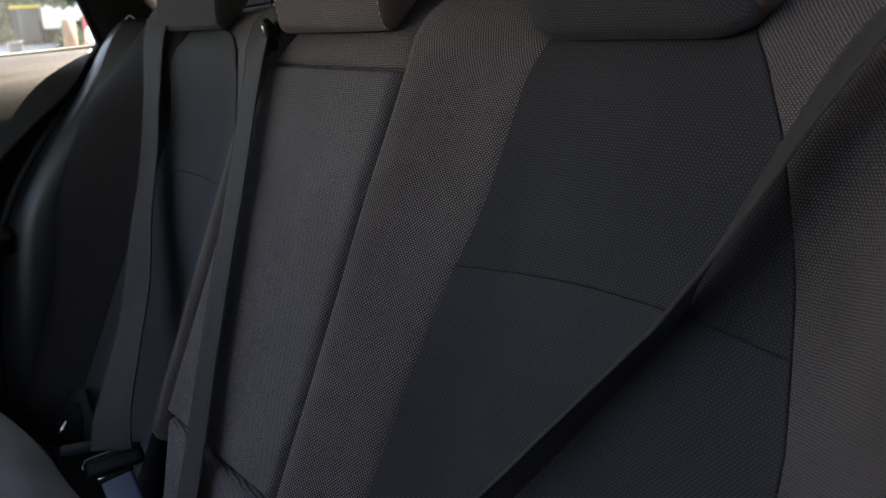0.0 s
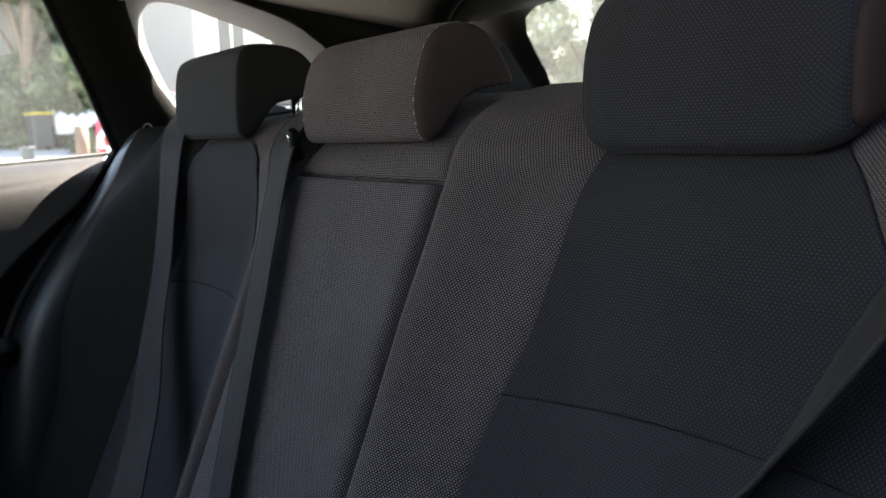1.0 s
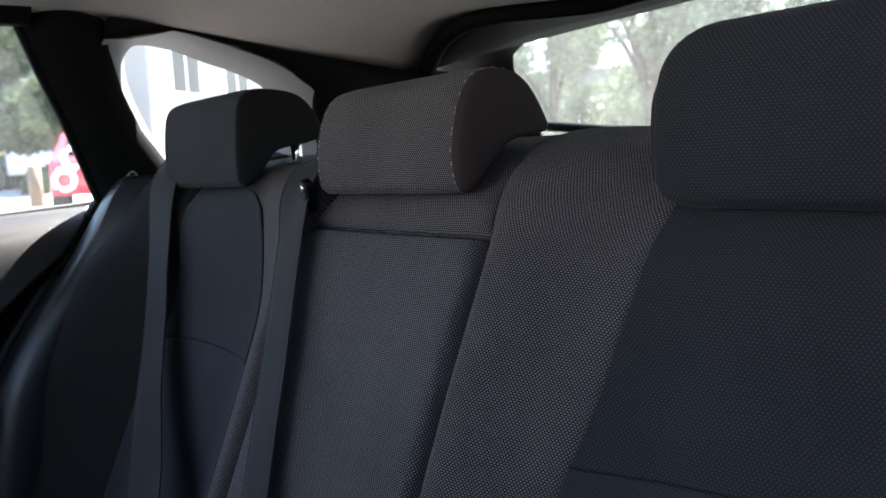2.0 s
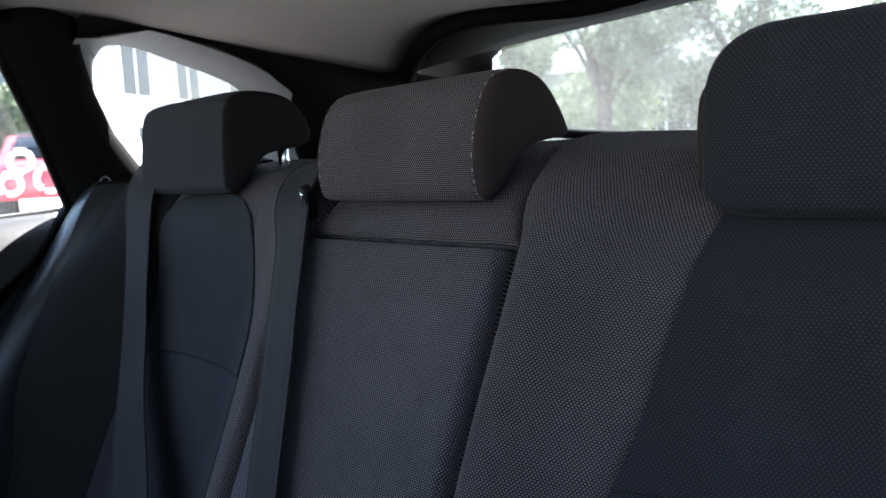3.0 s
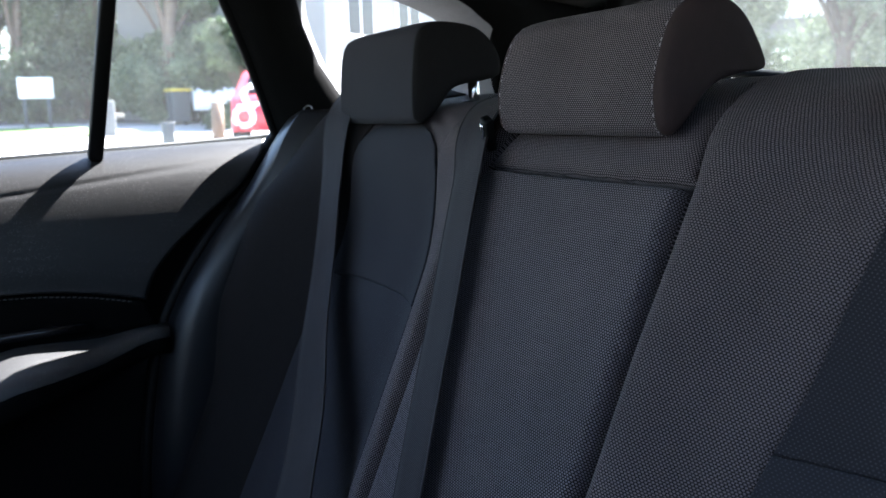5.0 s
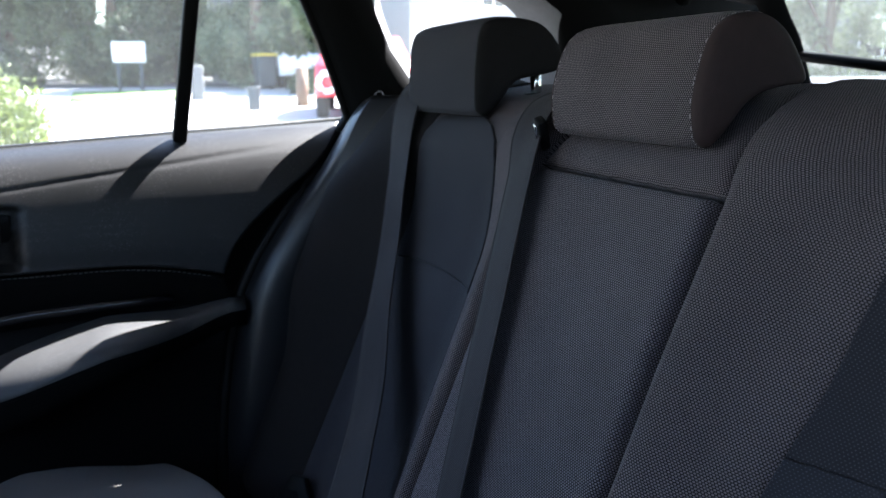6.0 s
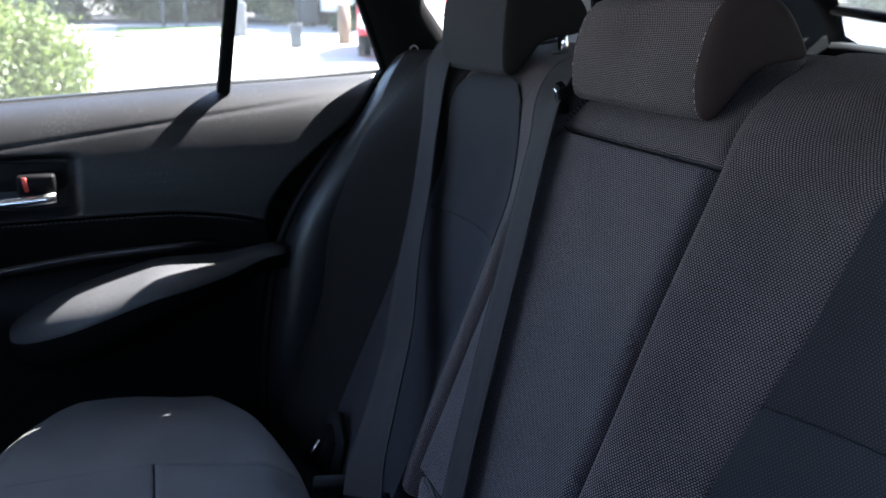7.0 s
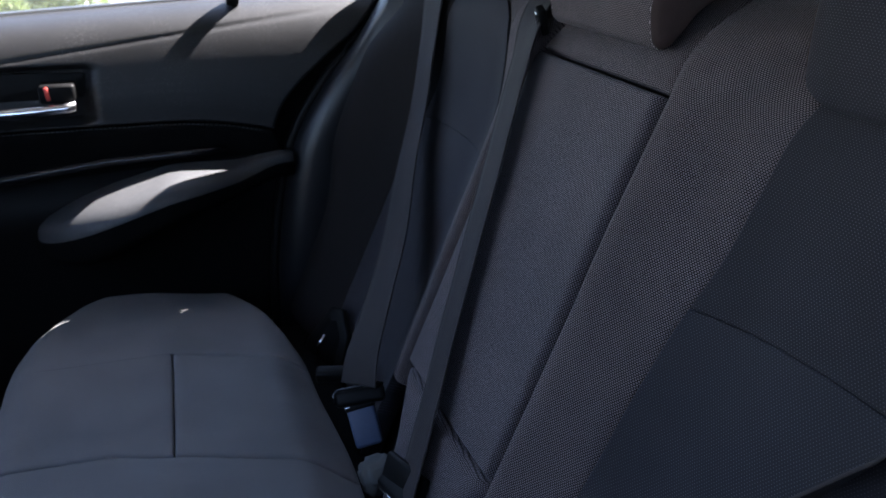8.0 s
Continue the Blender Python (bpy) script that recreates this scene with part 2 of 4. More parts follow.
def box(lo, hi, bevel=0.0, segments=2, m=None):
    bm = bmesh.new()
    bmesh.ops.create_cube(bm, size=1)
    size, mid = [b - a for a, b in zip(lo, hi)], [(a + b) / 2 for a, b in zip(lo, hi)]
    for v in bm.verts:
        v.co = Vector(c * s + o for c, s, o in zip(v.co, size, mid))
    if bevel:
        bmesh.ops.bevel(bm, geom=bm.edges[:] + bm.verts[:], offset=bevel, segments=segments, affect="EDGES", profile=0.5)
    if m is not None:
        bm.transform(m)
    return bm


def extrude(outline, m, depth, bevel=0.0):
    """A flat outline, thickened by depth along its own z and set by the matrix m."""
    bm = bmesh.new()
    face = bm.faces.new([bm.verts.new((x, y, 0)) for x, y in outline])
    got = bmesh.ops.extrude_face_region(bm, geom=[face])
    for v in got["geom"]:
        if isinstance(v, bmesh.types.BMVert):
            v.co.z += depth
    if bevel:
        bmesh.ops.bevel(bm, geom=bm.edges[:], offset=bevel, segments=2, affect="EDGES", profile=0.5)
    bm.transform(m)
    return bm


def ribbon(stations, width, thick=0.0012, steps=8, aside=0.0):
    """Webbing along stations of (place, outward normal, twist in degrees), set aside from their line."""
    places = spline([s[0] for s in stations], steps)
    normals = spline([s[1] for s in stations], steps)
    twists = [v.x for v in spline([(s[2], 0, 0) for s in stations], steps)]
    front, back, uv, run = [], [], [], 0.0
    for i, p in enumerate(places):
        way = (places[min(i + 1, len(places) - 1)] - places[max(i - 1, 0)]).normalized()
        n = normals[i] - normals[i].dot(way) * way
        n = (Matrix.Rotation(radians(twists[i]), 3, way) @ n).normalized()
        side = way.cross(n)
        run += (p - places[max(i - 1, 0)]).length
        across = (-0.5, -0.47, -0.25, 0.0, 0.25, 0.47, 0.5)
        front.append([p + side * (aside + width * s) + n * thick * (0.5 if abs(s) < 0.49 else 0.15) for s in across])
        back.append([p + side * (aside + width * s) - n * thick * (0.5 if abs(s) < 0.49 else 0.15) for s in across])
        uv.append([(s * width, run) for s in across])
    return surface(front, back, uv=uv)


# ---- bench back ----
def smooth(a, b, v):
    v = min(1.0, max(0.0, (v - a) / (b - a)))
    return v * v * (3 - 2 * v)


LEAN_BACK, TOP_H, ROLL_R, ROLL_END = math.radians(23.0), 1.040, 0.100, math.radians(82)


def profile(h):
    """Side line of the bench back: y, z and the outward normal at height h, which runs on as a length over the rolled top."""
    if h <= TOP_H:
        s = (h - TOP_H)
        y, z, a = -0.0089 + s * math.tan(LEAN_BACK), h, LEAN_BACK
    else:
        a = min(LEAN_BACK + (h - TOP_H) / ROLL_R, ROLL_END)
        rest = max(0.0, h - TOP_H - ROLL_R * (ROLL_END - LEAN_BACK))
        y = -0.0089 + ROLL_R * (math.cos(LEAN_BACK) - math.cos(a)) + rest * math.sin(ROLL_END)
        z = TOP_H + ROLL_R * (math.sin(a) - math.sin(LEAN_BACK)) + rest * math.cos(ROLL_END)
    return y, z, -math.cos(a), math.sin(a)


def recess(x, h):
    """How far the bench back lies behind its middle section."""
    side = abs(x)
    low = smooth(1.09, 0.96, h)
    dish = (0.012 * smooth(1.15, 1.07, h) + 0.026 * low) * smooth(0.115, 0.26, side)
    wing = (0.016 + 0.030 * low) * smooth(0.43, 0.56, side)
    wing += 0.027 * smooth(1.06, 0.96, h) * smooth(0.74, 0.87, h) * smooth(0.46, 0.575, side)
    back = 0.10 * smooth(0.56, 0.70, side) ** 2
    crown = 0.004 * smooth(1.10, 1.17, h) * smooth(0.17, 0.05, side)
    return dish - wing + back - crown


def bench(x, h, out=0.0):
    """A point of the bench back, out metres proud of it."""
    y, z, ny, nz = profile(h)
    out -= recess(x, h)
    return (x, y + out * ny, z + out * nz)


def normal(x, h):
    return Vector((0, profile(h)[2], profile(h)[3]))


def marks(length, edge):
    """Shares along a length that crowd near both ends, where a cushion's edge rolls over."""
    near = [0, 0.12 * edge, 0.35 * edge, 0.65 * edge, edge]
    inner = max(2, int(length / 0.012))
    mid = [edge + (length - 2 * edge) * i / inner for i in range(1, inner)]
    return [v / length for v in near + mid + [length - e for e in reversed(near)]]


def cushion(name, left, right, material, parent, label="", edge=0.012, drop=0.010, proud=0.0, bow_low=0.0, bow_high=0.0, puff=0.0, outer=None, lift=0.0):
    """An upholstered piece of the bench back between two side lines of (x, h), with rolled edges."""
    mid = [along(left, v).lerp(along(right, v), 0.5) for v in (0, 0.25, 0.5, 0.75, 1)]
    tall = sum((b - a).length for a, b in zip(mid, mid[1:]))
    wide = (along(left, 0.5) - along(right, 0.5)).length
    us, vs = marks(wide, edge), marks(tall, edge)
    front, back, uv = [], [], []
    for v in vs:
        a, b = along(left, v), along(right, v)
        rows = [], [], []
        for u in us:
            p = a.lerp(b, u)
            x, h = p.x, p.y + 4 * u * (1 - u) * (bow_low * (1 - v) ** 2 + bow_high * v * v)
            e = min(u, 1 - u) * wide
            g = min(v, 1 - v) * tall
            fall = 0.0
            far_side = outer is not None and u > 0.5
            low_down = 0.25 + 0.75 * smooth(1.13, 1.04, h) if lift else 1.0
            for d, deep, roll in ((e, outer if far_side else drop * low_down, min(edge, 0.012) if far_side else edge * low_down), (g, min(drop, 0.013), min(edge, 0.012))):
                if d < roll:
                    fall = max(fall, deep * (1 - math.sqrt(max(0, 1 - (1 - d / roll) ** 2))))
            swell = puff * math.sin(math.pi * u) ** 0.7 * math.sin(math.pi * v) ** 0.7
            ripple = 0.0012 * noise.noise((x * 14, h * 14, 3.1))
            rows[0].append(bench(x, h, proud - fall + swell + ripple + lift * smooth(0.75, 0.0, u) * smooth(1.15, 1.04, h)))
            rows[1].append(bench(x, h, proud - drop - 0.022))
            rows[2].append((x, h))
        run, line = 0.0, []
        for i, p in enumerate(rows[0]):
            run += (Vector(p) - Vector(rows[0][max(i - 1, 0)])).length
            line.append((rows[2][0][0] + run, rows[2][i][1]))
        front.append(rows[0]), back.append(rows[1]), uv.append(line)
    return part(name, surface(front, back, uv=uv), material, parent, label)


seat_back = thing("rear_bench", "charcoal woven cloth rear bench back of a car with dark seams", "car seat")
INNER = [(0.181, 0.60), (0.193, 0.788), (0.1990, 0.87), (0.2033, 0.915), (0.2075, 0.938), (0.2205, 1.002), (0.2325, 1.04), (0.2437, 1.079), (0.246, 1.10), (0.246, 1.23)]
OUTER = [(0.470, 0.60), (0.464, 0.85), (0.460, 0.905), (0.444, 0.954), (0.430, 0.998), (0.420, 1.03), (0.405, 1.066), (0.385, 1.095), (0.380, 1.23)]


def cut(line, low, high):
    """The stretch of a side line between two heights."""
    def at(h):
        for (x0, h0), (x1, h1) in zip(line, line[1:]):
            if h0 <= h <= h1:
                return (x0 + (x1 - x0) * (h - h0) / (h1 - h0), h)
        return line[-1]
    return [at(low)] + [p for p in line if low < p[1] < high] + [at(high)]


def moved(line, dx, sign):
    return [((x + dx) * sign, h) for x, h in line]


core_front = [[bench(0.60 * (i / 20 - 1), 0.55 + 0.032 * j, -0.034) for i in range(41)] for j in range(22)]
core_back = [[bench(0.60 * (i / 20 - 1), 0.55 + 0.032 * j, -0.085) for i in range(41)] for j in range(22)]
part("seat_core", surface(core_front, core_back), CORE_CLOTH, seat_back)
CENTRE_EDGE = [(0.117, 1.0525), (0.1075, 1.080), (0.0975, 1.116), (0.0735, 1.152), (0.0495, 1.184), (0.0395, 1.23)]
SEAM_EDGE = [(0.1195, 0.60), (0.1195, 1.0525), (0.110, 1.080), (0.100, 1.116), (0.076, 1.152), (0.052, 1.184), (0.042, 1.23)]
cushion("centre_panel", [(-0.1225, 0.7390), (-0.1180, 1.038), (-0.113, 1.045), (-0.107, 1.0490)], [(0.1085, 0.7490), (0.1100, 1.0495)], FINE_CLOTH, seat_back, "finely ribbed charcoal centre panel", edge=0.006, drop=0.012, puff=0.002)
cushion("centre_pad", [(-0.0300, 0.585), (-0.0800, 0.690), (-0.1190, 0.7380)], [(0.1085, 0.585), (0.1085, 0.7480)], FINE_CLOTH, seat_back, edge=0.022, drop=0.016, proud=0.004)
cushion("centre_top", moved(CENTRE_EDGE, 0, -1), CENTRE_EDGE, MESH_CLOTH, seat_back, edge=0.008, drop=0.006, proud=-0.004)
INNER_FAR = [(0.186, 0.60), (0.196, 0.788), (0.203, 0.87), (0.208, 0.938), (0.221, 1.002), (0.232, 1.045), (0.250, 1.072), (0.282, 1.092), (0.330, 1.103)]
OUTER_FAR = [(0.470, 0.60), (0.464, 0.85), (0.456, 0.905), (0.447, 0.954), (0.448, 1.00), (0.451, 1.045), (0.450, 1.072), (0.436, 1.092), (0.405, 1.103)]
for sign, inner, outer in ((1, INNER, OUTER), (-1, INNER_FAR, OUTER_FAR)):
    foot, shift = (0.60, 0.0) if sign > 0 else (0.712, 0.0085)
    cushion("inner_bolster", moved(cut(SEAM_EDGE, foot, 1.23), shift, sign), moved(cut(INNER, foot, 1.23), -0.0001, sign), MESH_CLOTH, seat_back, "coarse mesh cloth bolster", edge=0.026 if sign > 0 else 0.008, drop=0.034 if sign > 0 else 0.014, puff=0.002, outer=0.002, lift=0.013 if sign > 0 else 0.004)
    high = 1.092 if sign > 0 else 1.103
    in_h, out_h = (0.9380, 0.9450) if sign > 0 else (0.9315, 0.9275)
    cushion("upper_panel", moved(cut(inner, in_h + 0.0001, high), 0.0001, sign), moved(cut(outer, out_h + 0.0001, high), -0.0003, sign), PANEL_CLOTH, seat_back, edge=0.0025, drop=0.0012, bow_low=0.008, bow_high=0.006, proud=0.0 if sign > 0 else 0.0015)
    cushion("lower_panel", moved(cut(inner, 0.60, in_h - 0.0001), 0.0001, sign), moved(cut(outer, 0.60, out_h - 0.0001), -0.0003, sign), PANEL_SKYLIT, seat_back, edge=0.0025, drop=0.0012, bow_high=0.008)
    if sign > 0:
        cushion("top_band", moved(cut(INNER, 1.0945, 1.23), 0.0008, sign), moved(cut(OUTER, 1.0945, 1.23), -0.0008, sign), MESH_CLOTH, seat_back, edge=0.006, drop=0.004, bow_low=0.006)
    else:
        cushion("top_band", moved(cut(INNER, 1.02, 1.23), 0.0008, sign), moved([(0.452, 1.02), (0.452, 1.23)], 0, sign), MESH_CLOTH, seat_back, edge=0.006, drop=0.002, proud=-0.002)
    outline = OUTER if sign > 0 else OUTER_FAR[:6] + [(0.4525, 1.072), (0.4525, 1.23)]
    cushion("outer_bolster", moved(outline, 0.0002, sign), moved([(0.615, 0.60), (0.615, 0.90), (0.612, 1.05), (0.595, 1.10), (0.58, 1.23)], 0, sign), MESH_CLOTH if sign > 0 else BOLSTER_SHADED, seat_back, edge=0.012, drop=0.0015, puff=0.004, outer=0.012)

# ---- headrests ----


def headrest(x, half, side, bulge, label, cloth, posts, soft=0.035, cheek=None, start=0.62):
    """A headrest on two posts: side is its outline in (y, z)."""
    ob = thing("headrest", label, "headrest", group="rear headrests")
    ring = [Vector((0, p.x, p.y)) for p in spline([(a, b, 0) for a, b in side], 5, closed=True)]
    first = max(range(len(ring)), key=lambda i: ring[i].y)
    ring = ring[first:] + ring[:first]
    mid = sum(ring, Vector()) / len(ring)

    def rows(stations):
        out, uv = [], []
        for dx, s, shrink in stations:
            out.append([Vector((x + dx, 0, 0)) + mid + Vector((0, (p.y - mid.y) * (0.6 + 0.4 * s), (p.z - mid.z) * (s if p.z > mid.z else 0.5 + 0.5 * s))) * shrink for p in ring])
            run, line = 0.0, []
            for i, p in enumerate(ring):
                line.append((dx, run))
                run += (ring[(i + 1) % len(ring)] - p).length
            uv.append(line)
        return surface(out, close=True, uv=uv)

    low = min(p.z for p in ring)

    def rounded(share):
        return 1.0 - soft * (1 - math.sqrt(1 - min(1.0, max(0.0, (share - start) / (1 - start))) ** 2))

    shares = [math.copysign(1 - (1 - abs(i / 16 - 1)) ** 1.6, i - 16) for i in range(33)]
    wide = [(half * v, rounded(abs(v)), 1.0) for v in shares]
    part("cover", rows(wide), cloth, ob)
    for s in (-1, 1):
        end = 1 - soft
        cap = rows([(s * (half + bulge * b), end, f) for b, f in ((-0.1, 0.996), (0.03, 0.993), (0.12, 0.999), (0.4, 0.985), (0.75, 0.90), (0.95, 0.66), (1.0, 0.3), (1.0, 0.002))])
        part("side_panel", cap, cheek or SIDE_KNIT, ob, "plain dark knit side")
        if cloth is MESH_CLOTH:
            edge_ring = [Vector((x + s * (half - 0.0008), 0, 0)) + mid + Vector((0, (p.y - mid.y) * (0.6 + 0.4 * end), (p.z - mid.z) * (end if p.z > mid.z else 0.5 + 0.5 * end))) * 1.006 for p in ring]
            for i in range(0, len(edge_ring), 2):
                a, b = edge_ring[i], edge_ring[(i + 1) % len(edge_ring)]
                for k in range(max(1, round((b - a).length / 0.004))):
                    n = max(1, round((b - a).length / 0.004))
                    part("stitch", tube([a.lerp(b, (k + 0.1) / n), a.lerp(b, (k + 0.7) / n)], 0.0005, 4), SEAT_THREAD, ob)
    if posts:
        for s in (-1, 1):
            part("post", tube([(x + s * 0.073, posts + 0.004, 1.075), (x + s * 0.073, posts, 1.145)], 0.006, 12), CHROME, ob, "chrome post")
            part("collar", tube([(x + s * 0.073, posts + 0.003, 1.082), (x + s * 0.073, posts + 0.002, 1.102)], 0.013, 16), BLACK_PLASTIC, ob)
    return ob


MID_SIDE = [(-0.002, 1.085), (-0.003, 1.106), (0.006, 1.138), (0.020, 1.154), (0.044, 1.157), (0.064, 1.146), (0.080, 1.121), (0.079, 1.113), (0.064, 1.111), (0.046, 1.107), (0.032, 1.099), (0.018, 1.083), (0.008, 1.074), (0.001, 1.077)]
OUT_SIDE = [(0.015, 1.092), (0.016, 1.128), (0.021, 1.165), (0.034, 1.178), (0.062, 1.180), (0.092, 1.173), (0.111, 1.152), (0.115, 1.130), (0.098, 1.122), (0.062, 1.115), (0.046, 1.098), (0.035, 1.086), (0.026, 1.080), (0.018, 1.083)]
NEAR_SIDE = [(0.005 + (y - 0.015) * 0.95, 1.066 + (z - 1.080) * 0.92) for y, z in OUT_SIDE]
headrest(-0.003, 0.090, MID_SIDE, 0.008, "low centre headrest in charcoal mesh cloth with brown-black sides", MESH_CLOTH, 0)
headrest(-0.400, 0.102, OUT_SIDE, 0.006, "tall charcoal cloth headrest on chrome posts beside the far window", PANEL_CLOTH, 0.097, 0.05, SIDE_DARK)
headrest(0.3205, 0.079, NEAR_SIDE, 0.007, "tall charcoal dotted cloth headrest with brown-black sides", PANEL_CLOTH, 0.085, 0.50, None, 0.60)

# ---- seat belts ----


def belt(name, label, stations, width=0.047):
    ob = thing(name, label, "seat belt", group="rear seat belts")
    line = [(bench(x, h, out), normal(x, h), twist) for x, h, out, twist in stations]
    part("webbing", ribbon(line, width), BELT_WEB, ob)
    for side in (-0.5, 0.5):
        part("selvedge", ribbon(line, 0.0016, 0.0019, 8, side * (width - 0.0016)), BELT_EDGE, ob, "tightly woven belt edge")
    return ob


left_belt = belt("seat_belt", "dark grey webbing seat belt hanging straight over the seat back", [(-0.570, 1.155, 0.014, 0), (-0.500, 1.092, 0.016, -2), (-0.462, 1.009, 0.017, -3), (-0.425, 0.938, 0.024, -4), (-0.350, 0.872, 0.035, -8), (-0.270, 0.812, 0.045, -14), (-0.200, 0.762, 0.048, -18), (-0.160, 0.722, 0.042, -24), (-0.146, 0.694, 0.034, -30)])
centre_belt = belt("seat_belt", "dark grey webbing seat belt hanging over the centre panel", [(-0.212, 1.160, 0.004, 0), (-0.186, 1.121, 0.007, 0), (-0.153, 1.083, 0.010, 3), (-0.111, 1.040, 0.014, 5), (-0.092, 0.985, 0.014, 6), (-0.075, 0.940, 0.014, 6), (-0.060, 0.895, 0.014, 6), (-0.044, 0.850, 0.014, 6), (-0.026, 0.800, 0.014, 6), (-0.006, 0.757, 0.015, 6), (0.033, 0.670, 0.018, 4)])
belt("seat_belt", "dark grey webbing seat belt slanting over the seat, half twisted", [(0.600, 1.165, 0.030, 32), (0.545, 1.112, 0.034, 34), (0.494, 1.070, 0.036, 37), (0.468, 1.046, 0.036, 40), (0.436, 1.008, 0.033, 46), (0.402, 0.960, 0.026, 56), (0.387, 0.938, 0.020, 64), (0.347, 0.885, 0.013, 74), (0.302, 0.825, 0.010, 80), (0.218, 0.720, 0.010, 80)])

for ob, x, h, out in ((centre_belt, 0.012, 0.690, 0.016),):
    turn = Matrix.Translation(bench(x, h, out)) @ pose(0, 0, 0, -20, 0, 20)
    part("tongue", box((-0.030, -0.004, -0.014), (0.030, 0.004, 0.012), 0.003, 2, turn), BLACK_PLASTIC, ob, "black plastic latch tongue")
    part("latch_plate", box((-0.012, -0.0015, -0.040), (0.012, 0.0015, -0.012), 0.001, 1, turn), CHROME, ob, "steel latch plate")

# ---- seat cushion ----
bench_cushion = thing("rear_seat_cushion", "dark grey cloth rear bench cushion with sewn insert panels", "car seat")


def cushion_top(x, y):
    """Height of the bench cushion."""
    side = min(smooth(-0.60, -0.53, x), smooth(0.60, 0.53, x))
    roll = max(0.0, 1 - (y - cushion_front(x)) / 0.055)
    z = 0.671 - 0.045 * (1 - side) ** 2 - 0.06 * (1 - math.sqrt(max(0.0, 1 - min(1.0, roll) ** 2))) - 0.03 * smooth(-0.26, -0.19, y)
    z -= 0.014 * smooth(-0.42, -0.29, y) * smooth(0.42, 0.56, abs(x))
    return z + 0.006 * math.cos(abs(x) * 9)


def cushion_front(x):
    return -0.574 + 0.105 * max(0.0, (abs(x) - 0.37) / 0.212) ** 2.6


def cushion_rear(x):
    return -0.200 - 0.014 * smooth(0.15, 0.37, abs(x)) - 0.10 * max(0.0, (abs(x) - 0.37) / 0.21) ** 1.5


def skewed(x, y):
    """The sewn lines run in towards the middle at the rear, and bow out a little at the front."""
    side = abs(x)
    shift = 0.36 * max(0.0, y + 0.37) * smooth(0.0, 0.11, side) * (1 - smooth(0.37, 0.57, side))
    shift -= 0.016 * smooth(-0.37, -0.44, y) * smooth(0.0, 0.11, side) * (1 - smooth(0.13, 0.30, side))
    return math.copysign(side - shift, x)


def pad(name, x0, x1, y0, y1, material, label="", edge=0.012, drop=0.006, seam=None):
    """A sewn pad of the cushion; y0 or y1 of None follow the cushion's own outline."""
    us, vs = marks(x1 - x0, edge), marks(0.3, edge)
    front, back, uv = [], [], []
    for v in vs:
        rows = [], [], []
        for u in us:
            x = x0 + (x1 - x0) * u
            a, b = cushion_front(x) if y0 is None else y0, cushion_rear(x) if y1 is None else y1
            y = a + (b - a) * v
            e, g = min(u, 1 - u) * (x1 - x0), min(v, 1 - v) * (b - a)
            if seam is not None and abs(abs(x) - 0.37) < 0.03 and y < seam:
                e = edge
            fall = max([0] + [drop * (1 - math.sqrt(max(0, 1 - (1 - d / edge) ** 2))) for d in (e, g) if d < edge])
            z = cushion_top(x, y)
            x = skewed(x, y)
            rows[0].append((x, y, z - fall + 0.0015 * noise.noise((x * 9, y * 9, 0.7))))
            rows[1].append((x, y, z - 0.05 - drop))
            rows[2].append((x, y))
        front.append(rows[0]), back.append(rows[1]), uv.append(rows[2])
    return part(name, surface(front, back, uv=uv), material, bench_cushion, label)


for sign in (-1, 1):
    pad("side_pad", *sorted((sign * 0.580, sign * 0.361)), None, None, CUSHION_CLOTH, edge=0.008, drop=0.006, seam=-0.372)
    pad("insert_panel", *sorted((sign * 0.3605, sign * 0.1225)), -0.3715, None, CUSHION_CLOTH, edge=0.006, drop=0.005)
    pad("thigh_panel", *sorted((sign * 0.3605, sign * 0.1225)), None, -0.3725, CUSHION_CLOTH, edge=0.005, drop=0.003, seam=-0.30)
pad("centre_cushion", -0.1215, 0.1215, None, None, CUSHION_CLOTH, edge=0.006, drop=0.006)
part("cushion_body", box((-0.56, -0.53, 0.30), (0.56, -0.16, 0.60), 0.04, 3), CORE_CLOTH, bench_cushion)

# ---- cabin shell ----


def side_x(z):
    """Inner face of the cabin's side above the sill, leaning in towards the roof."""
    return -0.690 + 0.085 * (max(z, 0.985) - 1.06) / 0.23


def sill(y):
    return 1.0655 + 0.052 * y


floor = part("floor", box((-0.76, -1.60, 0.22), (0.80, 1.10, 0.26)), CARPET)
tagged(floor, "black carpeted car floor", "floor", kind="structure")


def liner(x, y):
    """Height of the headliner, crowned across and falling to the rear."""
    return 1.292 - 0.135 * max(0.0, y) + 0.055 * (1 - min(1, abs(x) / 0.60) ** 2.4)


def liner_end(x):
    side = abs(x)
    return 0.402 + 0.075 * max(0.0, (side - 0.41) / 0.19) ** 1.5 + 0.09 * smooth(0.40, 0.22, side)


top = []
for j in range(31):
    xs = [-0.60 + 0.03 * i for i in range(41)]
    ys = [-1.00 + (liner_end(x) + 1.00) * j / 30 for x in xs]
    top.append([(x, y, liner(x, y) + 0.012 * smooth(0.97, 1.0, j / 30)) for x, y in zip(xs, ys)])
ceiling = part("ceiling", surface(top, [[(x, y, z + 0.05) for x, y, z in row] for row in top]), LINER)
tagged(ceiling, "pale grey-beige cloth headliner of the car", "headliner", kind="structure")
seal_line = [(x, liner_end(x) - 0.002, liner(x, liner_end(x)) + 0.002) for x in (-0.60 + 0.02 * i for i in range(61))]
tagged(part("header_seal", tube(seal_line, 0.013, 10), PILLAR), "black rubber seal at the rear edge of the headliner", "seal", kind="structure")
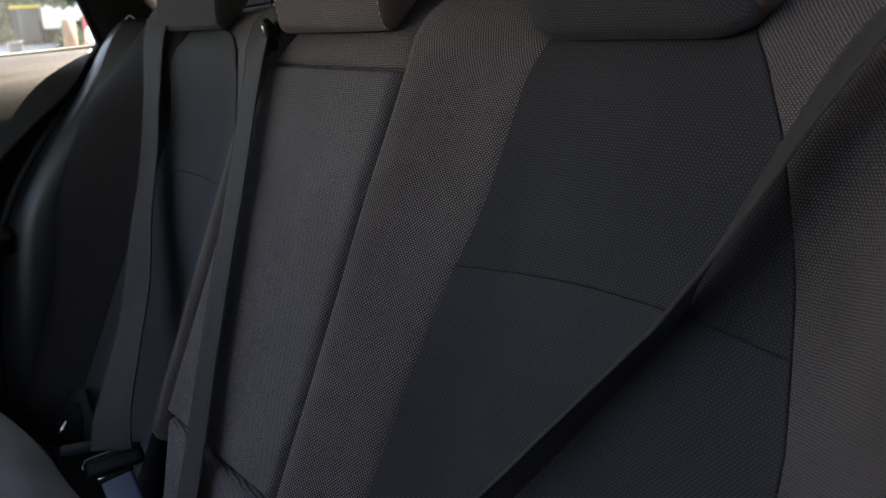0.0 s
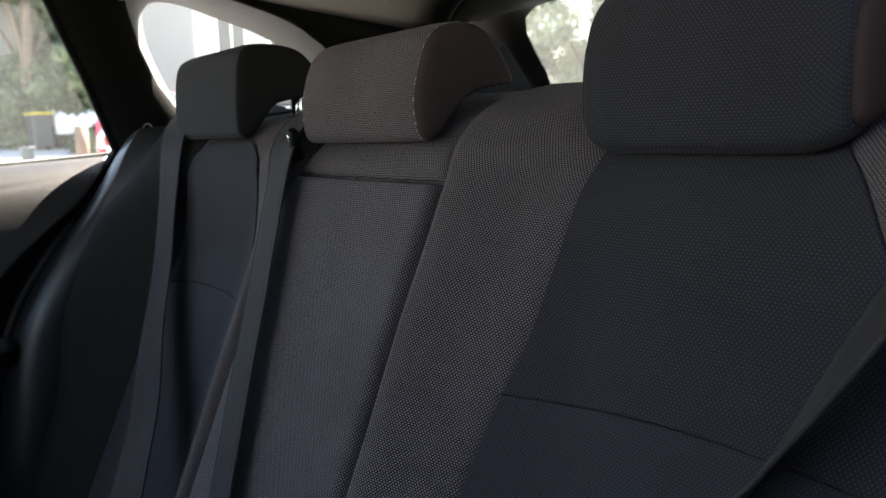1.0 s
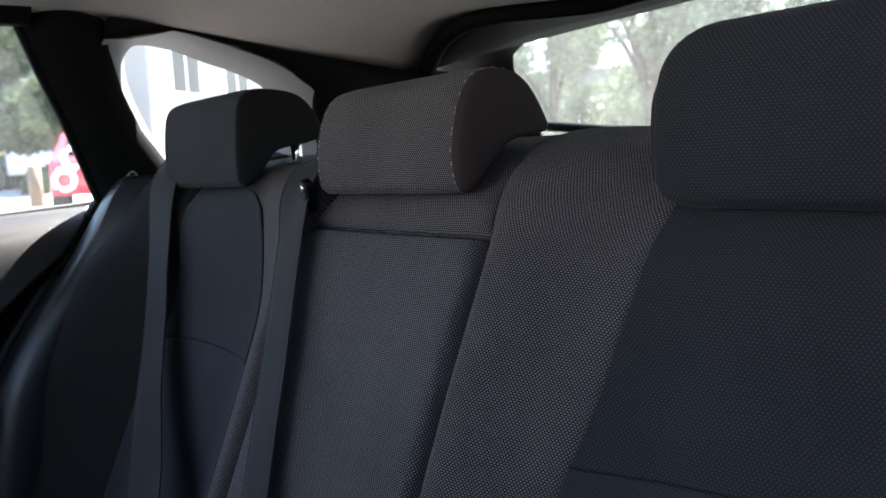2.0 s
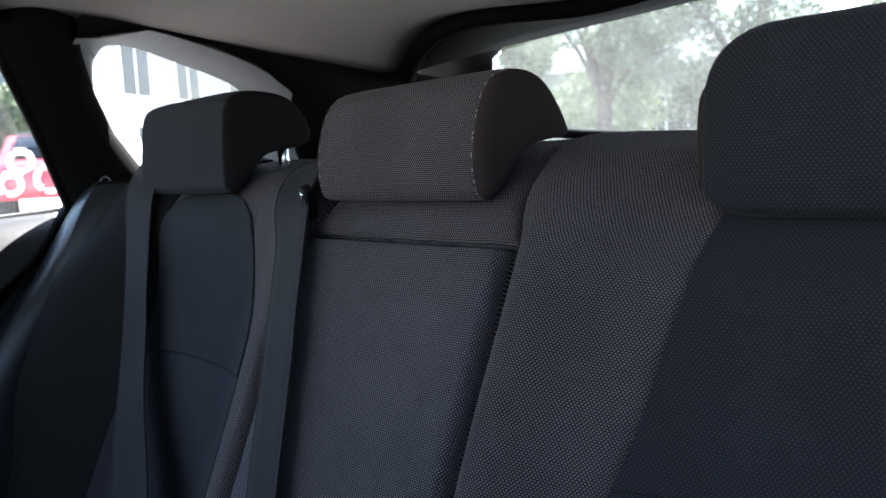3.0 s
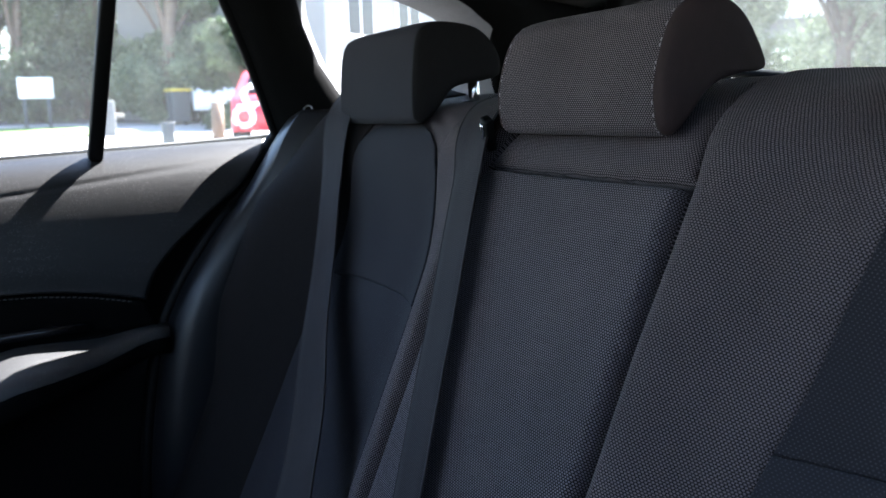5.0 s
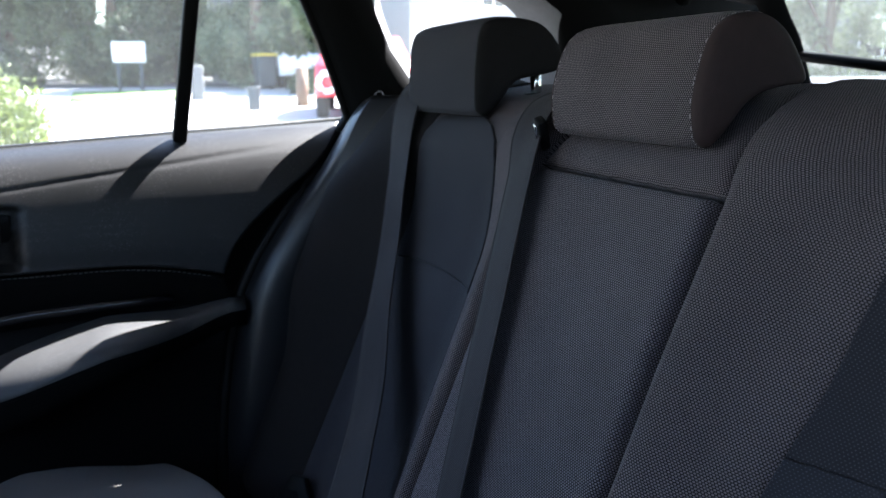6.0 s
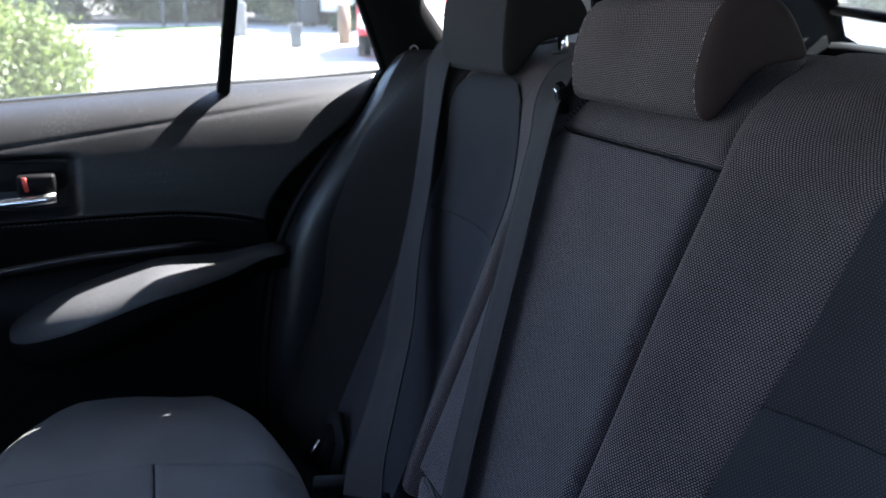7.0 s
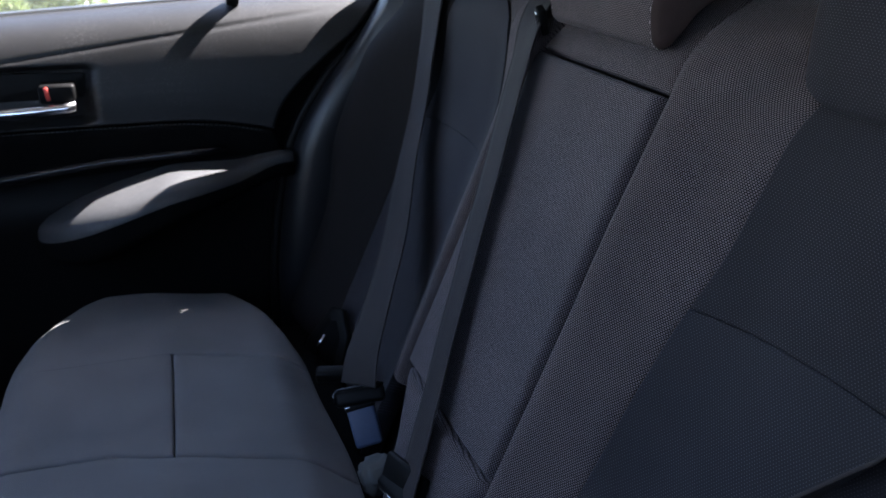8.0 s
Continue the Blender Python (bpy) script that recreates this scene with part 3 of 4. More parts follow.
header_rows = [[(-0.60 + 0.06 * i, (liner_end(-0.60 + 0.06 * i) - 0.004) * (1 - j / 4) + 0.585 * j / 4, liner(-0.60 + 0.06 * i, liner_end(-0.60 + 0.06 * i)) * (1 - j / 4) + (1.276 - 0.02 * abs(i - 10) / 10) * j / 4 + 0.004) for i in range(21)] for j in range(5)]
header = part("rear_header", surface(header_rows, [[(x, y, z + 0.03) for x, y, z in row] for row in header_rows]), PILLAR)
tagged(header, "black trim header over the tailgate window", "trim panel", kind="structure")


def wall_ring(outer, inner, depth_outer, depth_inner, n=10):
    """A bevelled surround between two closed outlines of (y, z), the inner one set further out."""
    a = spline([(0, y, z) for y, z in outer], n, closed=True)
    b = spline([(0, y, z) for y, z in inner], n, closed=True)
    rows = []
    for s in (0.0, 0.04, 0.3, 0.62, 0.88, 0.97, 1.0):
        bulge = 0.010 * math.sin(math.pi * s)
        rows.append([Vector((side_x(p.lerp(q, s).z) + depth_outer + (depth_inner - depth_outer) * s + bulge, p.lerp(q, s).y, p.lerp(q, s).z)) for p, q in zip(a, b)])
    return surface(rows, close=True)


def side_sheet(lines, thick, dx=0.0):
    """A trim panel of the cabin side from lines of (y, z), each line front to rear, of equal count."""
    front = [[(side_x(z) + dx, y, z) for y, z in line] for line in lines]
    back = [[(x - thick, y, z) for x, y, z in row] for row in front]
    return surface(front, back)


# rear side wall with the pillar and the fixed quarter window
wall_left = thing("wall_left", "black trimmed rear side of the car with a fixed quarter window", "car side", kind="structure")
PILLAR_FRONT = [(-0.055, 0.985), (-0.030, 1.030), (-0.010, 1.066), (-0.031, 1.118), (-0.053, 1.170), (-0.082, 1.230), (-0.104, 1.280), (-0.113, 1.302)]
PILLAR_REAR = [(0.140, 0.985), (0.125, 1.030), (0.100, 1.085), (0.073, 1.117), (0.040, 1.157), (0.014, 1.206), (-0.003, 1.254), (-0.014, 1.302)]
rows = []
for (y0, z0), (y1, z1) in zip(PILLAR_FRONT, PILLAR_REAR):
    rows.append([(side_x(z0 + (z1 - z0) * s) + 0.036 * math.sin(math.pi * (0.12 + 0.76 * s)) - 0.010, y0 + (y1 - y0) * s, z0 + (z1 - z0) * s) for s in (i / 8 for i in range(9))])
part("pillar", surface(rows, [[(x - 0.030, y, z) for x, y, z in row] for row in rows]), PILLAR, wall_left, "black pillar trim")
QUARTER_GLASS = [(0.092, 1.126), (0.066, 1.165), (0.043, 1.210), (0.034, 1.243), (0.037, 1.262), (0.052, 1.271), (0.091, 1.267), (0.148, 1.250), (0.200, 1.234), (0.240, 1.215), (0.268, 1.180), (0.270, 1.125), (0.220, 1.105), (0.130, 1.105)]
QUARTER_RIM = [(0.056, 1.098), (0.026, 1.143), (-0.004, 1.198), (-0.014, 1.240), (-0.014, 1.266), (0.012, 1.284), (0.077, 1.280), (0.154, 1.263), (0.228, 1.240), (0.284, 1.208), (0.308, 1.170), (0.314, 1.110), (0.240, 1.065), (0.120, 1.065)]
part("window_surround", wall_ring(QUARTER_RIM, QUARTER_GLASS, 0.012, -0.060), PALE_TRIM, wall_left, "pale grey moulded window surround")
pane_line = spline([(0, y, z) for y, z in QUARTER_GLASS], 6, closed=True)
bm = bmesh.new()
bm.faces.new([bm.verts.new((side_x(p.z) - 0.0595, p.y, p.z)) for p in pane_line])
pane = part("quarter_pane", bm, PANE, wall_left)
pane.visible_shadow = False
# dark trim behind, over and under the surround
UPPER = [(-0.006, 1.302), (0.09, 1.297), (0.18, 1.284), (0.28, 1.262), (0.38, 1.25), (0.47, 1.24), (0.62, 1.22)]
LOWER = [(-0.012, 1.268), (0.078, 1.281), (0.155, 1.265), (0.230, 1.242), (0.287, 1.207), (0.312, 1.110), (0.36, 0.98)]
part("upper_trim", side_sheet([UPPER, [(0.5 * (a[0] + b[0]), 0.5 * (a[1] + b[1])) for a, b in zip(UPPER, LOWER)], LOWER], 0.04, 0.016), PILLAR, wall_left)
UNDER = [[(0.07, 1.100), (0.12, 1.066), (0.24, 1.063), (0.314, 1.108)], [(0.07, 0.80), (0.12, 0.80), (0.24, 0.80), (0.36, 0.80)]]
part("lower_trim", side_sheet(UNDER, 0.04, 0.012), PILLAR, wall_left)
REAR = [[(0.316, 1.20), (0.62, 1.222)], [(0.316, 1.08), (0.72, 1.13)], [(0.345, 0.80), (0.86, 0.90)], [(0.345, 0.26), (0.95, 0.26)]]
part("rear_trim", side_sheet(REAR, 0.04, 0.012), PILLAR, wall_left)

# padded quarter trim between the seat and the door edge
EDGE = [(0.012, 1.085), (-0.010, 1.060), (-0.058, 1.002), (-0.102, 0.957), (-0.144, 0.902), (-0.168, 0.860), (-0.184, 0.820), (-0.200, 0.740), (-0.213, 0.637), (-0.215, 0.50), (-0.215, 0.30)]
edge_line = spline([(0, y, z) for y, z in EDGE], 4)
SHOULDER = [(0.030, 1.100), (-0.006, 1.069), (-0.040, 1.014), (-0.064, 0.962), (-0.107, 0.875), (-0.124, 0.800), (-0.135, 0.726), (-0.140, 0.620), (-0.140, 0.300)]
shoulder_line = spline([(0, y, z) for y, z in SHOULDER], 6)


def edge_x(z):
    """The door opening's edge leans out towards the sill."""
    return -0.648 - 0.060 * smooth(0.94, 1.085, z)


def at_height(line, z):
    for p, q in zip(line, line[1:]):
        if q.z <= z <= p.z:
            return p.y + (q.y - p.y) * (p.z - z) / (p.z - q.z)
    return line[0].y if z > line[0].z else line[-1].y


rows = []
for k in range(46):
    z = 1.078 - 0.778 * (k / 45) ** 1.3
    y0, y1 = at_height(edge_line, z), at_height(shoulder_line, z)
    row = []
    for s in (0, 0.08, 0.2, 0.35, 0.5, 0.65, 0.8, 0.92, 1.0):
        lump = 0.010 * math.sin(math.pi * s)
        row.append((edge_x(z) + (0.612 + edge_x(z)) * -s + lump, y0 + (y1 - y0) * s - lump * 0.8, z + 0.02 * s * smooth(0.95, 1.07, z)))
    row += [(-0.600, y1 + 0.030, row[-1][2]), (-0.58, y1 + 0.08, row[-1][2])]
    rows.append(row)
quarter_pad = part("side_bolster", surface(rows, [[(x - 0.012, y + 0.03, z - 0.004) for x, y, z in row] for row in rows]), SIDE_VINYL)
tagged(quarter_pad, "smooth dark vinyl side bolster beside the rear door opening", "trim panel", kind="structure")
seal = part("door_seal", tube([(edge_x(p.z) - 0.004, p.y - 0.002, p.z) for p in edge_line], 0.009, 8), BLACK_PLASTIC)
tagged(seal, "black rubber door seal", "door seal", kind="structure")

tagged(part("quarter_panel", box((-0.745, -0.32, 0.26), (-0.715, 0.45, 1.045), 0.005), PILLAR), "dark outer body panel behind the trim", "car side", kind="structure")
# belt guide at the shoulder
guide = thing("belt_guide", "thin grey wire belt guide loop on the seat shoulder", "belt guide")
part("loop", tube(spline([(-0.627, 0.000, 1.074), (-0.625, 0.004, 1.089), (-0.623, 0.009, 1.101), (-0.620, 0.014, 1.103), (-0.617, 0.017, 1.099), (-0.616, 0.017, 1.090)], 4), 0.0010, 8), GUIDE_METAL, guide)
part("inner_bar", tube(spline([(-0.625, 0.003, 1.076), (-0.623, 0.008, 1.089), (-0.620, 0.012, 1.097)], 4), 0.0013, 8), BLACK_PLASTIC, guide, "black inner bar")
part("foot", box((-0.004, -0.004, -0.004), (0.004, 0.004, 0.004), 0.001, 2, pose(-0.626, 0.001, 1.073, 20, 0, 0)), BLACK_PLASTIC, guide)

# ---- rear door ----
door = thing("door_1", "closed rear car door with grained black trim, chrome handle and padded armrest", "car door", kind="structure")
FRONT_Y = -1.10


def rear_y(z):
    """Rear edge of the door at height z."""
    return at_height(edge_line, z) - 0.009


def stitch_z(y):
    return 0.892 - 0.9 * max(0.0, y + 0.36) ** 2 - 0.02 * max(0, -0.55 - y)


UPPER_SKIN = [(k / 24, -0.722 + 0.042 * (1 - (1 - k / 24) ** 12) + 0.050 * (1 - (1 - k / 24) ** 2.3)) for k in range(24)] + [(0.985, -0.6300), (1.0, -0.6360)]


def door_rows(stations, top, low):
    """Rows of the door's inner face: stations of (share from top to low, x)."""
    rows = []
    for s, x in stations:
        row = []
        for i in range(141):
            u = i / 140
            y = FRONT_Y + (0 - FRONT_Y) * u
            z = top(y) + (low(y) - top(y)) * s
            y = FRONT_Y + (rear_y(z) - FRONT_Y) * u
            z = top(y) + (low(y) - top(y)) * s
            row.append((x, y, z))
        rows.append(row)
    return rows


fine = [(p.x, p.y) for p in spline([(a, b, 0) for a, b in UPPER_SKIN], 3)]
skin = door_rows(fine, sill, stitch_z)
# handle bowl pressed into the skin, and the shallow crease below the sill
HANDLE = (-0.520, 0.934)
for row in skin:
    for i, (x, y, z) in enumerate(row):
        dx = 0.0
        crease = 1.0635 - 0.018 + 0.115 * y
        dx -= 0.0020 * math.exp(-((z - crease) / 0.0026) ** 2) * smooth(-0.05, -0.2, y)
        bowl_y = smooth(HANDLE[0] + 0.082, HANDLE[0] + 0.066, y) * smooth(HANDLE[0] - 0.140, HANDLE[0] - 0.120, y)
        bowl_z = smooth(HANDLE[1] + 0.043, HANDLE[1] + 0.032, z) * smooth(HANDLE[1] - 0.040, HANDLE[1] - 0.030, z)
        dx -= 0.028 * bowl_y * bowl_z
        row[i] = (x + dx, y, z)
part("upper_pad", surface(skin, [[(x - 0.05, y, z) for x, y, z in row] for row in skin]), DOOR_SKIN, door, "grained soft dark upper door pad")
INSERT = [(0.0, -0.640), (0.04, -0.634), (0.2, -0.632), (0.5, -0.636), (0.8, -0.640), (1.0, -0.640)]
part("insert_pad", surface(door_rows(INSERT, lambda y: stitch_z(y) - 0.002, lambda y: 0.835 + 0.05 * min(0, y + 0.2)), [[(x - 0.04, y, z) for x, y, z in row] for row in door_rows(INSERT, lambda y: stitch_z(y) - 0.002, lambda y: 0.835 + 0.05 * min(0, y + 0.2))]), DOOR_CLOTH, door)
dash = random.Random(4)
for k in range(72):
    y = -0.222 - 0.0062 * k
    z = stitch_z(y) - 0.004
    part("stitch", box((-0.0005, -0.0019, -0.0004), (0.0006, 0.0019, 0.0005), 0, 1, pose(-0.6325, y, z + dash.uniform(-0.0003, 0.0003))), THREAD, door, smooth_faces=False)
LOWER_SKIN = [(0.0, -0.640), (0.15, -0.655), (0.5, -0.66), (1.0, -0.66)]
low_rows = door_rows(LOWER_SKIN, lambda y: 0.835 + 0.05 * min(0, y + 0.2), lambda y: 0.30)
part("lower_panel", surface(low_rows, [[(x - 0.03, y, z) for x, y, z in row] for row in low_rows]), BLACK_PLASTIC, door)
# armrest: a rounded bar that swells forward from the door's rear edge
def armrest_rings(part_of):
    """Cross-sections of the armrest from the door's rear edge forward, over the angles given."""
    rings = []
    for k in range(29):
        y = -0.178 - 0.365 * math.sin(math.pi / 2 * k / 28)
        tip = math.sqrt(max(0.0, 1 - max(0.0, (-0.42 - y) / 0.1235) ** 2))
        reach = -0.645 + (0.023 + 0.092 * smooth(-0.178, -0.367, y)) * tip
        ahead = max(0.0, -0.35 - y)
        top_z = 0.823 + 0.012 * smooth(-0.27, -0.19, y) - 0.22 * ahead - 0.3 * ahead ** 2 - 0.026 * (1 - tip)
        deep = (0.035 + 0.05 * smooth(-0.178, -0.54, y)) * (0.12 + 0.88 * tip)
        ring = []
        for a in part_of:
            cx, cz = math.cos(radians(a)), math.sin(radians(a))
            px = -0.655 + (reach + 0.655) * (0.5 + 0.5 * math.copysign(abs(cx) ** 0.6, cx))
            pz = top_z - deep / 2 + deep / 2 * math.copysign(abs(cz) ** 0.75, cz) + 0.1 * (reach - px) * (1 if cz > 0 else 0)
            ring.append((px, y, pz))
        rings.append(ring)
    return rings


pad_rings, base_rings = armrest_rings(range(12, 181, 8)), armrest_rings(range(180, 373, 8))
part("armrest", surface(pad_rings, [[(x - 0.004, y, z - 0.010) for x, y, z in ring] for ring in pad_rings]), ARM_SKIN, door, "padded grey-black armrest")
# Lower half of the armrest in near black, which paints in its shade.
part("armrest_base", surface(base_rings, [[(x - 0.010, y, z + 0.006) for x, y, z in ring] for ring in base_rings]), DOOR_CLOTH, door, "armrest underside, its shade put into a near-black colour")
part("gloss_strip", tube([(-0.640 + 0.012 * smooth(-0.25, -0.5, y), y, 0.846 + 0.02 * (y + 0.2) - 0.10 * max(0, -0.45 - y)) for y in (-0.27 - 0.055 * k for k in range(12))], 0.007, 8), GLOSS_BLACK, door, "piano black trim strip")
# inner handle
bowl = part("handle_bowl", extrude([(p.x, p.y) for p in spline([(-0.115, -0.028, 0), (-0.115, 0.026, 0), (0.05, 0.030, 0), (0.068, 0.020, 0), (0.070, -0.012, 0), (0.058, -0.030, 0), (0, -0.032, 0)], 4, closed=True)], Matrix(((0, 0, 1, -0.6660), (1, 0, 0, HANDLE[0]), (0, 1, 0, HANDLE[1]), (0, 0, 0, 1))), 0.006, 0.002), BLACK_PLASTIC, door, "black handle bowl")
lever = [(-0.628 - 0.006 * math.cos(k / 9 * math.pi), HANDLE[0] - 0.115 + 0.170 * k / 9, HANDLE[1] - 0.019 + 0.008 * (k / 9) ** 2) for k in range(10)]
rows = [[Vector(p) + Vector((dx, 0, dz)) for dx, dz in ((-0.006, 0.0065), (0.004, 0.0075), (0.008, 0.003), (0.008, -0.004), (0.003, -0.008), (-0.006, -0.007))] for p in lever]
bm = surface(rows, close=True)
bm.verts.ensure_lookup_table()
bm.faces.new(bm.verts[:6])
bm.faces.new(bm.verts[-6:])
part("handle", bm, CHROME, door, "satin chrome pull handle")
lock = part("lock_knob", box((-0.028, -0.026, -0.012), (0.010, 0.020, 0.013), 0.004, 2, pose(-0.632, HANDLE[0] + 0.036, HANDLE[1] + 0.006)), BLACK_PLASTIC, door)
part("lock_mark", box((-0.001, -0.0028, -0.009), (0.0015, 0.0028, 0.009), 0.0007, 1, pose(-0.6225, HANDLE[0] + 0.021, HANDLE[1] + 0.008, 8, 0, 0)), RED_MARK, lock, "red lock marking")
# window frame, divider and panes
rail = [(side_x(1.30) + 0.010, y, 1.300) for y in (-1.05, -0.8, -0.4, -0.1)]
part("roof_rail", tube(rail, 0.022, 10), PILLAR, door)
part("divider", box((-0.008, -0.0095, -0.003), (0.010, 0.0085, 0.27), 0.003, 2, Matrix.Translation((-0.695, -0.242, 1.047)) @ pose(0, 0, 0, -6.5, 19.5, 0)), BLACK_PLASTIC, door, "black window divider bar")
part("frame_edge", tube([(side_x(z) - 0.004, y - 0.002, z) for y, z in PILLAR_FRONT[1:]], 0.007, 8), BLACK_PLASTIC, door)
part("sill_seal", tube([(-0.720, y, sill(y) - 0.001) for y in (-1.1, -0.7, -0.3, -0.012)], 0.0035, 8), BLACK_PLASTIC, door)
bm = bmesh.new()
bm.faces.new([bm.verts.new((side_x(z) - 0.016, y, z)) for y, z in ((-1.15, 1.0), (0.0, 1.055), (-0.04, 1.15), (-0.10, 1.29), (-1.15, 1.30))])
pane = part("door_pane", bm, PANE, door)
pane.visible_shadow = False
outer = [[(-0.715, y, z) for y in (-1.15, -0.8, -0.4, -0.2)] for z in (0.30, 0.8, 1.0)]
part("outer_skin", surface(outer, [[(x - 0.05, y, z) for x, y, z in row] for row in outer]), GLOSS_BLACK, door)

# ---- rear hatch, roof skin and the plain walls that close the cabin ----
hatch = thing("window_rear", "tailgate window in a black frame at the back of the car", "car window", kind="structure")
HATCH_HALF = [(-0.640, 1.170), (-0.628, 1.205), (-0.614, 1.235), (-0.590, 1.256), (-0.550, 1.268), (-0.46, 1.274), (-0.25, 1.279)]
HATCH_HALF = [(x, 0.60 + 0.986 * (1.29 - z), z) for x, z in HATCH_HALF]
HATCH = HATCH_HALF + [(0.0, 0.609, 1.281)] + [(-x, y, z) for x, y, z in reversed(HATCH_HALF)]
HATCH_LOW = [(-0.700, 0.80, 1.098), (-0.66, 0.805, 1.080), (-0.48, 0.81, 1.077), (-0.25, 0.82, 1.073), (0, 0.82, 1.072), (0.25, 0.82, 1.073), (0.48, 0.81, 1.077), (0.66, 0.805, 1.080), (0.700, 0.80, 1.098)]
loop = HATCH + HATCH_LOW[::-1]
frame_in = [Vector(p) for p in loop]
centre = sum(frame_in, Vector()) / len(frame_in)
rings = []
for grow, lift in ((0.0, 0.012), (0.010, -0.004), (0.045, -0.022), (0.10, -0.045), (0.14, -0.03), (0.17, 0.02)):
    rings.append([p + (p - centre).normalized() * grow + Vector((0, lift, lift * 0.3)) for p in frame_in])
part("hatch_frame", surface(rings, close=True), PILLAR, hatch)
part("hatch_bar", tube([(x, 0.755, 1.104 + 0.036 * (x / 0.62) ** 2) for x in (-0.69, -0.5, -0.4, -0.2, 0, 0.2, 0.4, 0.5, 0.69)], 0.009, 8), PILLAR, hatch, "black crossbar")
bm = bmesh.new()
bm.faces.new([bm.verts.new((x, y + 0.014, z)) for x, y, z in loop])
part("hatch_pane", bm, REAR_PANE, hatch)
lip = [[(-0.67 + 0.067 * i, y, z + 0.024 * ((i - 10) / 9.8) ** 2 * flare) for i in range(21)] for y, z, flare in ((0.90, 1.050, 1), (0.80, 1.066, 1), (0.755, 1.068, 1), (0.742, 1.060, 1), (0.740, 0.90, 0), (0.740, 0.26, 0))]
part("hatch_sill", surface(lip, [[(x, y + 0.02, z - 0.02) for x, y, z in row] for row in lip]), PILLAR, hatch)
skin_rows = [[(-0.66 + 0.066 * i, -1.02 + 1.63 * j / 20, liner(max(-0.6, min(0.6, -0.66 + 0.066 * i)), -1.02 + 1.63 * j / 20) + 0.055 - 0.012 * (abs(i - 10) == 10)) for i in range(21)] for j in range(21)]
roof = part("roof_skin", surface(skin_rows, [[(x, y, z + 0.01) for x, y, z in row] for row in skin_rows]), GLOSS_BLACK)
tagged(roof, "dark painted car roof", "roof", kind="structure")
# Unseen walls; the front-left panel and the wall heights hold back fill light.
for name, lo, hi in (("wall_right", (0.66, -0.02, 0.26), (0.72, 0.90, 1.26)), ("wall_front", (-0.70, -1.60, 0.26), (0.70, -1.54, 0.98)), ("light_block_left", (-0.70, -1.00, 0.26), (-0.16, -0.94, 1.12)), ("wall_door_side", (0.76, -1.55, 0.26), (0.80, -0.02, 1.20)), ("wall_rear_low", (-0.68, 0.87, 0.22), (0.68, 0.93, 1.0))):
    tagged(part(name, box(lo, hi, 0.01), PILLAR), "unseen plain black wall added to close the cabin and block light", "car side", kind="structure")

# ---- buckles between cushion and back ----
def facing(place, toward, turn=0.0):
    """A frame at a place with z along toward, y up, then turned about z."""
    z = Vector(toward).normalized()
    x = Vector((0, 0, 1)).cross(z).normalized()
    m = Matrix((x, z.cross(x), z)).transposed().to_4x4()
    return Matrix.Translation(place) @ m @ Matrix.Rotation(radians(turn), 4, "Z")


place = facing((-0.146, -0.182, 0.694), (0.80, -0.30, 0.52), 12)
part("tongue", box((-0.027, -0.010, -0.006), (0.027, 0.008, 0.005), 0.005, 3, place), BLACK_PLASTIC, left_belt, "black plastic latch tongue")
part("tongue_rim", tube([place @ Vector(p) for p in ((-0.026, -0.006, 0.004), (-0.027, 0.004, 0.006), (-0.022, 0.008, 0.005), (0.022, 0.009, 0.005), (0.027, 0.007, 0.004))], 0.0016, 6), GLOSS_BLACK, left_belt)
buckle = thing("belt_buckle", "seat belt buckle with chrome corners and a dark blue strap", "belt buckle")
place = facing((-0.134, -0.180, 0.664), (0.82, -0.25, 0.50), 16)
part("housing", box((-0.015, -0.022, -0.008), (0.015, 0.022, 0.003), 0.004, 3, place), BLUE_TAG, buckle, "dark blue strap sleeve")
part("release", box((-0.016, 0.017, -0.007), (0.016, 0.024, 0.004), 0.002, 2, place), BLACK_PLASTIC, buckle)
for s in (-0.0125, 0.0125):
    part("corner", box((s - 0.0035, 0.0205, 0.002), (s + 0.0035, 0.0235, 0.0055), 0.0012, 2, place), CHROME, buckle, "bright chrome corner")
sleeve = thing("buckle_sleeve", "crumpled grey cloth sleeve over a buckle stalk", "belt buckle")
place = facing((-0.062, -0.182, 0.652), (0.80, -0.20, 0.56), 15)
bm = bmesh.new()
bmesh.ops.create_icosphere(bm, subdivisions=4, radius=1.0)
for v in bm.verts:
    p = v.co.copy()
    crumple = 1 + 0.22 * noise.noise(p * 1.9) + 0.14 * noise.noise(p * 4.2)
    v.co = Vector((math.copysign(abs(p.x) ** 0.7, p.x) * 0.018, math.copysign(abs(p.y) ** 0.7, p.y) * 0.018, p.z * 0.013)) * crumple
bm.transform(place)
part("sleeve", bm, GREY_SLEEVE, sleeve)
second = thing("belt_buckle", "black seat belt buckle with a chrome edge at the cushion gap", "belt buckle")
place = Matrix.Translation((0.012, -0.168, 0.672)) @ pose(0, 0, 0, 35, 0, 15)
part("housing", box((-0.032, -0.012, -0.02), (0.032, 0.012, 0.02), 0.005, 2, place), BLACK_PLASTIC, second)
part("edge", box((-0.030, -0.014, 0.010), (0.030, -0.011, 0.013), 0.001, 1, place), CHROME, second, "chrome edge")
anchor = thing("anchor_bezel", "black plastic child seat anchor bezel in the seat back", "anchor point")
place = Matrix.Translation(bench(-0.432, 0.622, 0.016)) @ pose(0, 0, 0, -22, 0, 30)
outline = [(-0.040, -0.045), (0.040, -0.050), (0.036, 0.020), (0.014, 0.052), (-0.008, 0.050), (-0.040, -0.005)]
